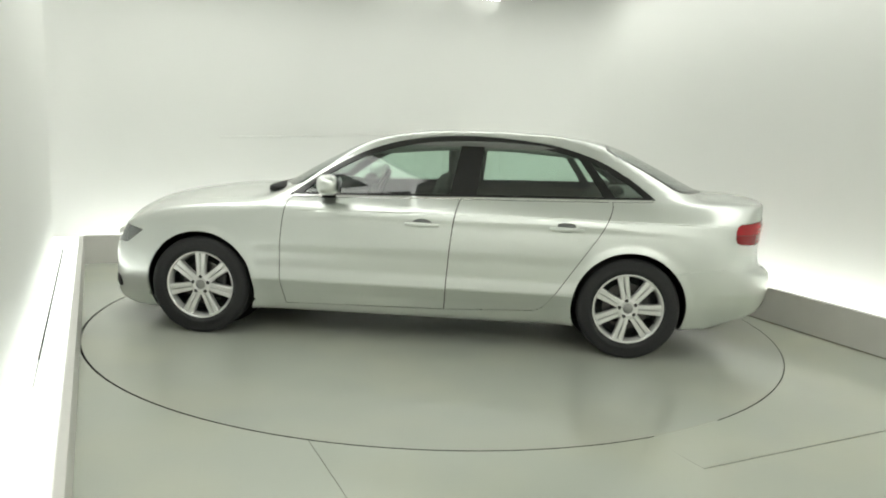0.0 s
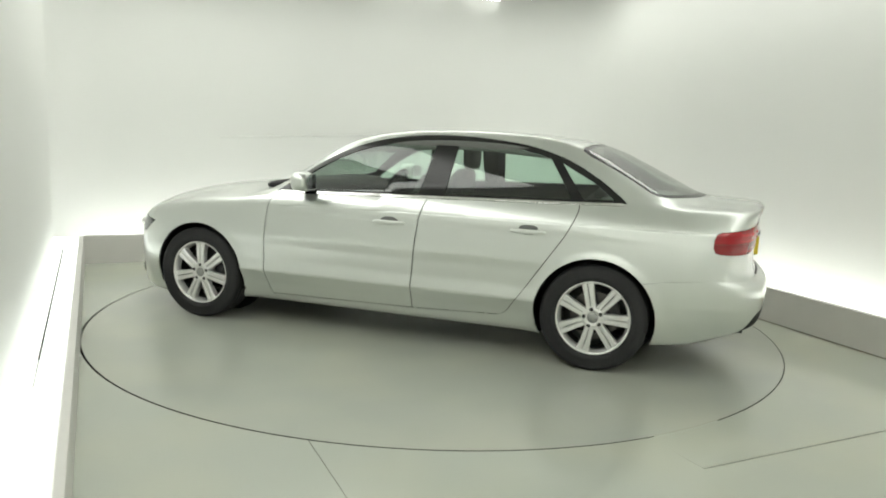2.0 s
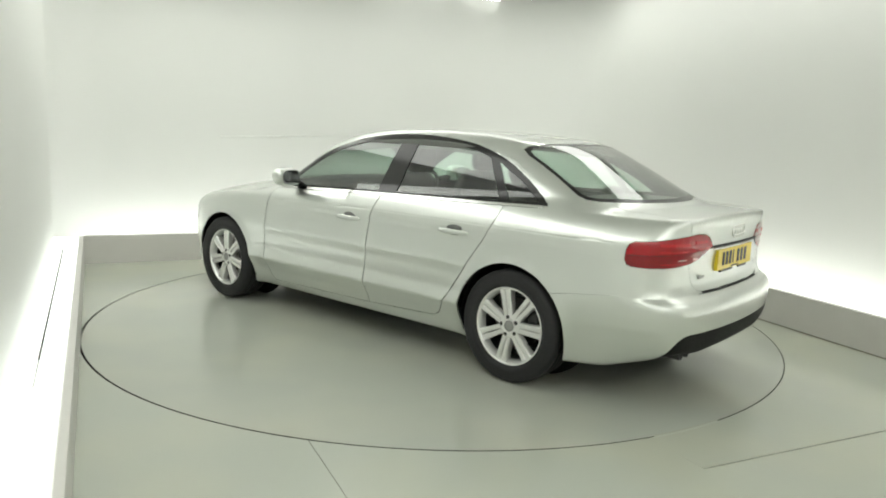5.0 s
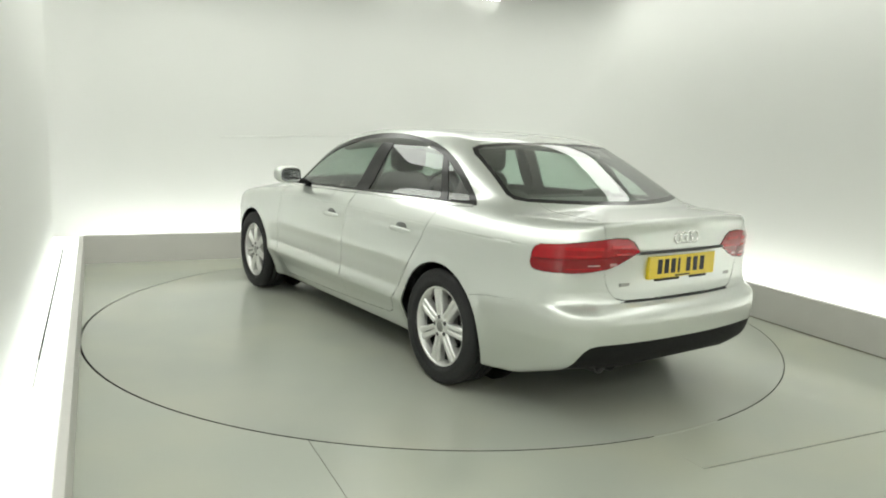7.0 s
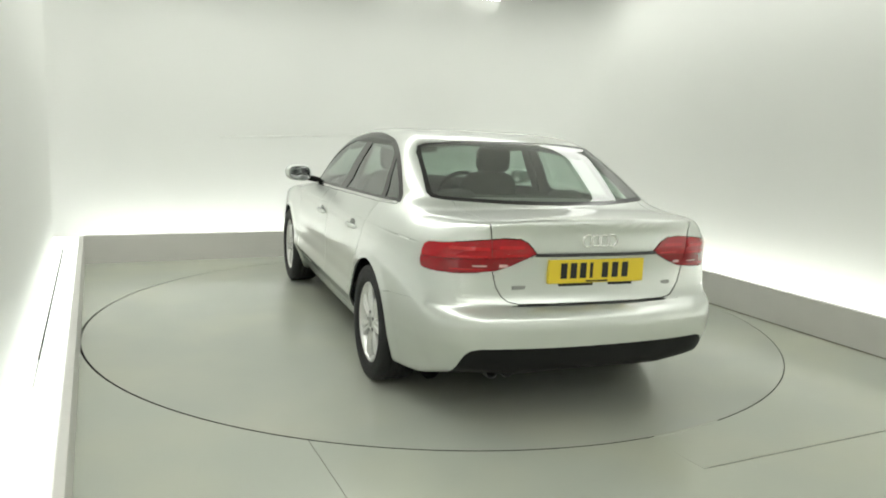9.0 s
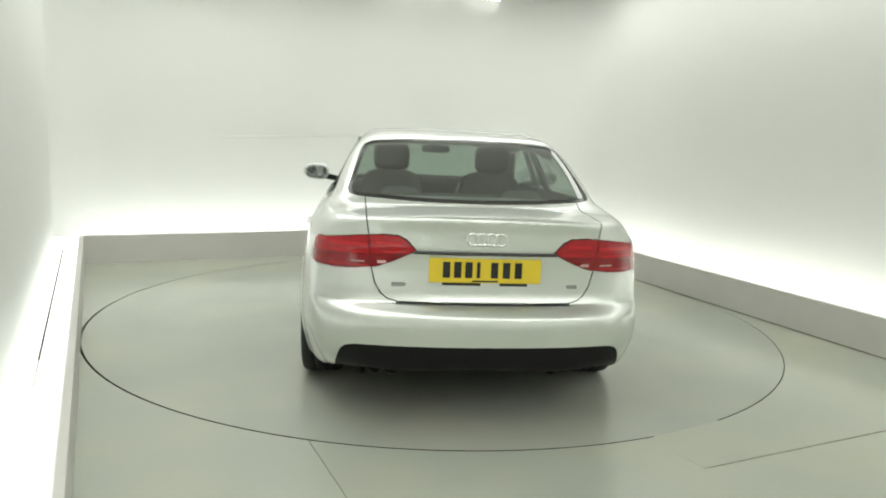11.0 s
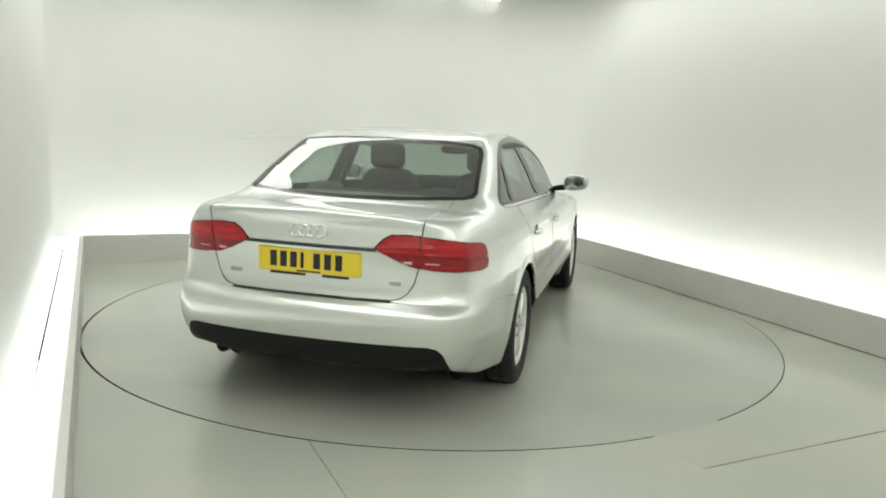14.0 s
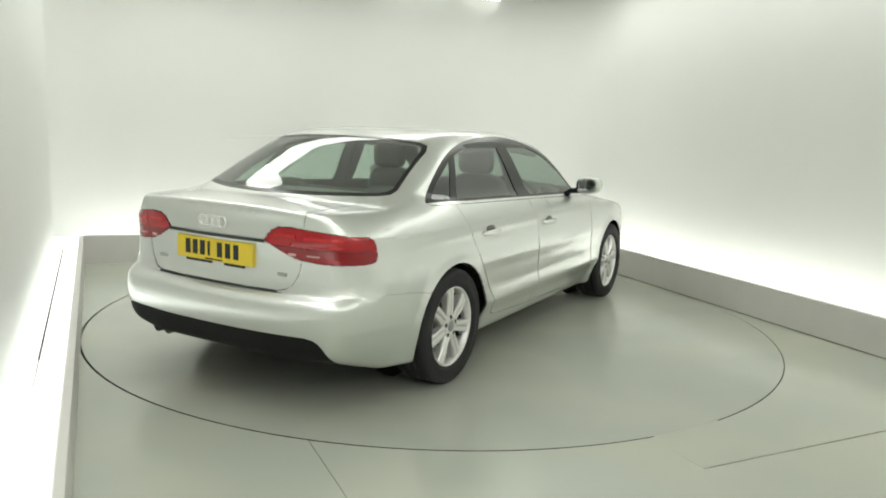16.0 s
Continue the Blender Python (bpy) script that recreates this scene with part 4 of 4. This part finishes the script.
    for i in range(41):
        y = -0.41 + 0.82 * i / 40
        row = []
        for z, out in ((0.599, -0.004), (0.600, 0.006), (0.606, 0.006), (0.607, -0.004)):
            row.append(seal.verts.new((skin_x(y, z) - out, y, z)))
        if last:
            for j in range(4):
                seal.faces.new((last[j], row[j], row[(j + 1) % 4], last[(j + 1) % 4]))
        last = row
    bmesh.ops.recalc_face_normals(seal, faces=seal.faces)
    part("lid_gap_strip", seal, SEAM, car, "dark strip in place of the gap under the boot lid")
    # badge of four plain rings, and two small plain badges
    for i in range(4):
        y = (i - 1.5) * 0.0435
        part("badge_ring", shifted(torus(0.0275, 0.0055), skin_x(y, 0.907) - 0.003, y, 0.907), CHROME, car, "bright badge ring", True)
    for y0, w in ((0.395, 0.075), (-0.42, 0.055)):
        x = skin_x(y0, 0.70)
        part("model_badge", shifted(box(-0.004, 0.006, -w / 2, w / 2, -0.009, 0.009, 0.002, 1), x, y0, 0.685), CAP, car, "small bright badge bar")
    # exhaust tips
    for y in (0.50, 0.42):
        tip = lathe([(0.030, -0.08), (0.034, -0.02), (0.034, 0.05), (0.029, 0.05), (0.027, -0.06)], 28)
        bmesh.ops.rotate(tip, verts=tip.verts, cent=(0, 0, 0), matrix=Matrix.Rotation(radians(90), 3, "Z"))
        part("exhaust_tip", shifted(tip, -2.215, y, 0.275), ALLOY_DARK, car, "grey steel exhaust tip", True)
    # lamp detail: pale reversing lens and darker strips
    for s in (1, -1):
        for y, z, w, h, mat in ((0.480, 0.788, 0.020, 0.0065, CLEAR), (0.635, 0.868, 0.085, 0.008, RED_BAR), (0.446, 0.876, 0.058, 0.008, RED_BAR), (0.590, 0.787, 0.032, 0.003, CLEAR), (0.632, 0.770, 0.085, 0.0025, RED_BAR), (0.420, 0.838, 0.055, 0.004, RED_BAR), (0.640, 0.832, 0.080, 0.004, RED_BAR)):
            strip = bmesh.new()
            rows = []
            for i in range(9):
                yy = y - w + 2 * w * i / 8
                x = skin_x(yy, z) - 0.0062
                rows.append([strip.verts.new((x, s * yy, z - h)), strip.verts.new((x, s * yy, z + h)), strip.verts.new((x + 0.004, s * yy, z + h)), strip.verts.new((x + 0.004, s * yy, z - h))])
            for a, b in zip(rows, rows[1:]):
                for j in range(4):
                    strip.faces.new((a[j], b[j], b[(j + 1) % 4], a[(j + 1) % 4]))
            strip.faces.new(rows[0])
            strip.faces.new(rows[-1][::-1])
            bmesh.ops.recalc_face_normals(strip, faces=strip.faces)
            part("lamp_strip", strip, mat, car, "bright red strip in the tail light" if mat == RED_BAR else "pale strip in the tail light")
    # air intakes in the front bumper and lamp bowls
    both_sides("air_intake", superbox(skin_x(0.63, 0.28, 1.0) - 0.014, 0.63, 0.275, 0.022, 0.065, 0.045, 3.0, 24, lambda q: Vector((q.x - 0.75 * q.y, q.y, q.z))), BLACK, car, "black air intake")
    # projector bowls in the headlights
    both_sides("lamp_bowl", superbox(1.99, 0.715, 0.628, 0.035, 0.035, 0.032, 2.2, 24), CHROME, car, "bright headlight bowl")
    # wiper cowl
    part("wiper_cowl", superbox(0.97, 0, 0.955, 0.10, 0.60, 0.03, 3.5), BLACK, car, "black wiper cowl", True)


def cabin_things(car):
    for y in (0.37, -0.37):
        seat(car, -0.02, y, 0.30)
    part("rear_bench", superbox(-0.80, 0, 0.50, 0.28, 0.62, 0.10), CLOTH, car, "dark rear bench", True)
    lean = lambda q: Vector((q.x - 0.35 * (q.z + 0.3), q.y, q.z))
    part("rear_backrest", superbox(-1.12, 0, 0.76, 0.08, 0.62, 0.27, 4.0, 28, lean), CLOTH, car, "dark rear backrest", True)
    for y in (0.36, -0.36):
        part("rear_headrest", superbox(-1.35, y, 1.005, 0.05, 0.12, 0.06, 3.0), CLOTH, car, "dark rear headrest", True)
    part("parcel_shelf", superbox(-1.58, 0, 1.0, 0.26, 0.60, 0.02, 4.0), SHELF, car, "grey parcel shelf", True)
    part("dashboard", superbox(0.72, 0, 0.875, 0.22, 0.66, 0.135, 3.5), BLACK, car, "black dashboard", True)
    ring = torus(0.175, 0.016, 40, 10)
    bmesh.ops.rotate(ring, verts=ring.verts, cent=(0, 0, 0), matrix=Matrix.Rotation(radians(-25), 3, "Y"))
    part("steering_wheel", shifted(ring, 0.42, -0.37, 0.90), BLACK, car, "black steering wheel", True)
    part("steering_hub", superbox(0.45, -0.37, 0.89, 0.03, 0.07, 0.06, 2.5), BLACK, car, "", True)
    part("rear_view_mirror", superbox(0.30, 0, 1.245, 0.018, 0.115, 0.033, 3.0), BLACK, car, "black rear-view mirror", True)
    for s in (1, -1):
        part("roof_rail", shifted(superbox(0, 0, 0, 0.72, 0.03, 0.03, 4.0, 28, lambda q: Vector((q.x, q.y, q.z - 0.11 * (q.x + 0.05) ** 2))), -0.42, s * 0.585, 1.302), LINING_DARK, car, "grey roof rail lining", True)
        part("pillar_trim", shifted(superbox(0, 0, 0, 0.06, 0.012, 0.20, 3.0, 20, lambda q: Vector((q.x, q.y - 0.40 * s * q.z, q.z))), -0.31, s * 0.635, 1.16), CLOTH, car, "dark pillar trim", True)


CAR = build_car()


def motions():
    # the turntable carries the car round at an even pace
    for thing, dx, dy in ((CAR, 0.1009, 0.0046), (TURNTABLE, 0.0, 0.0)):
        rows = []
        for i in range(33):
            t = i * 0.5
            a = 175.30 - 7.215 * t
            c, s = math.cos(radians(a)), math.sin(radians(a))
            rows.append((t, pose(c * dx - s * dy, s * dx + c * dy, 0, 0, 0, a)))
        walk(thing, rows)


motions()
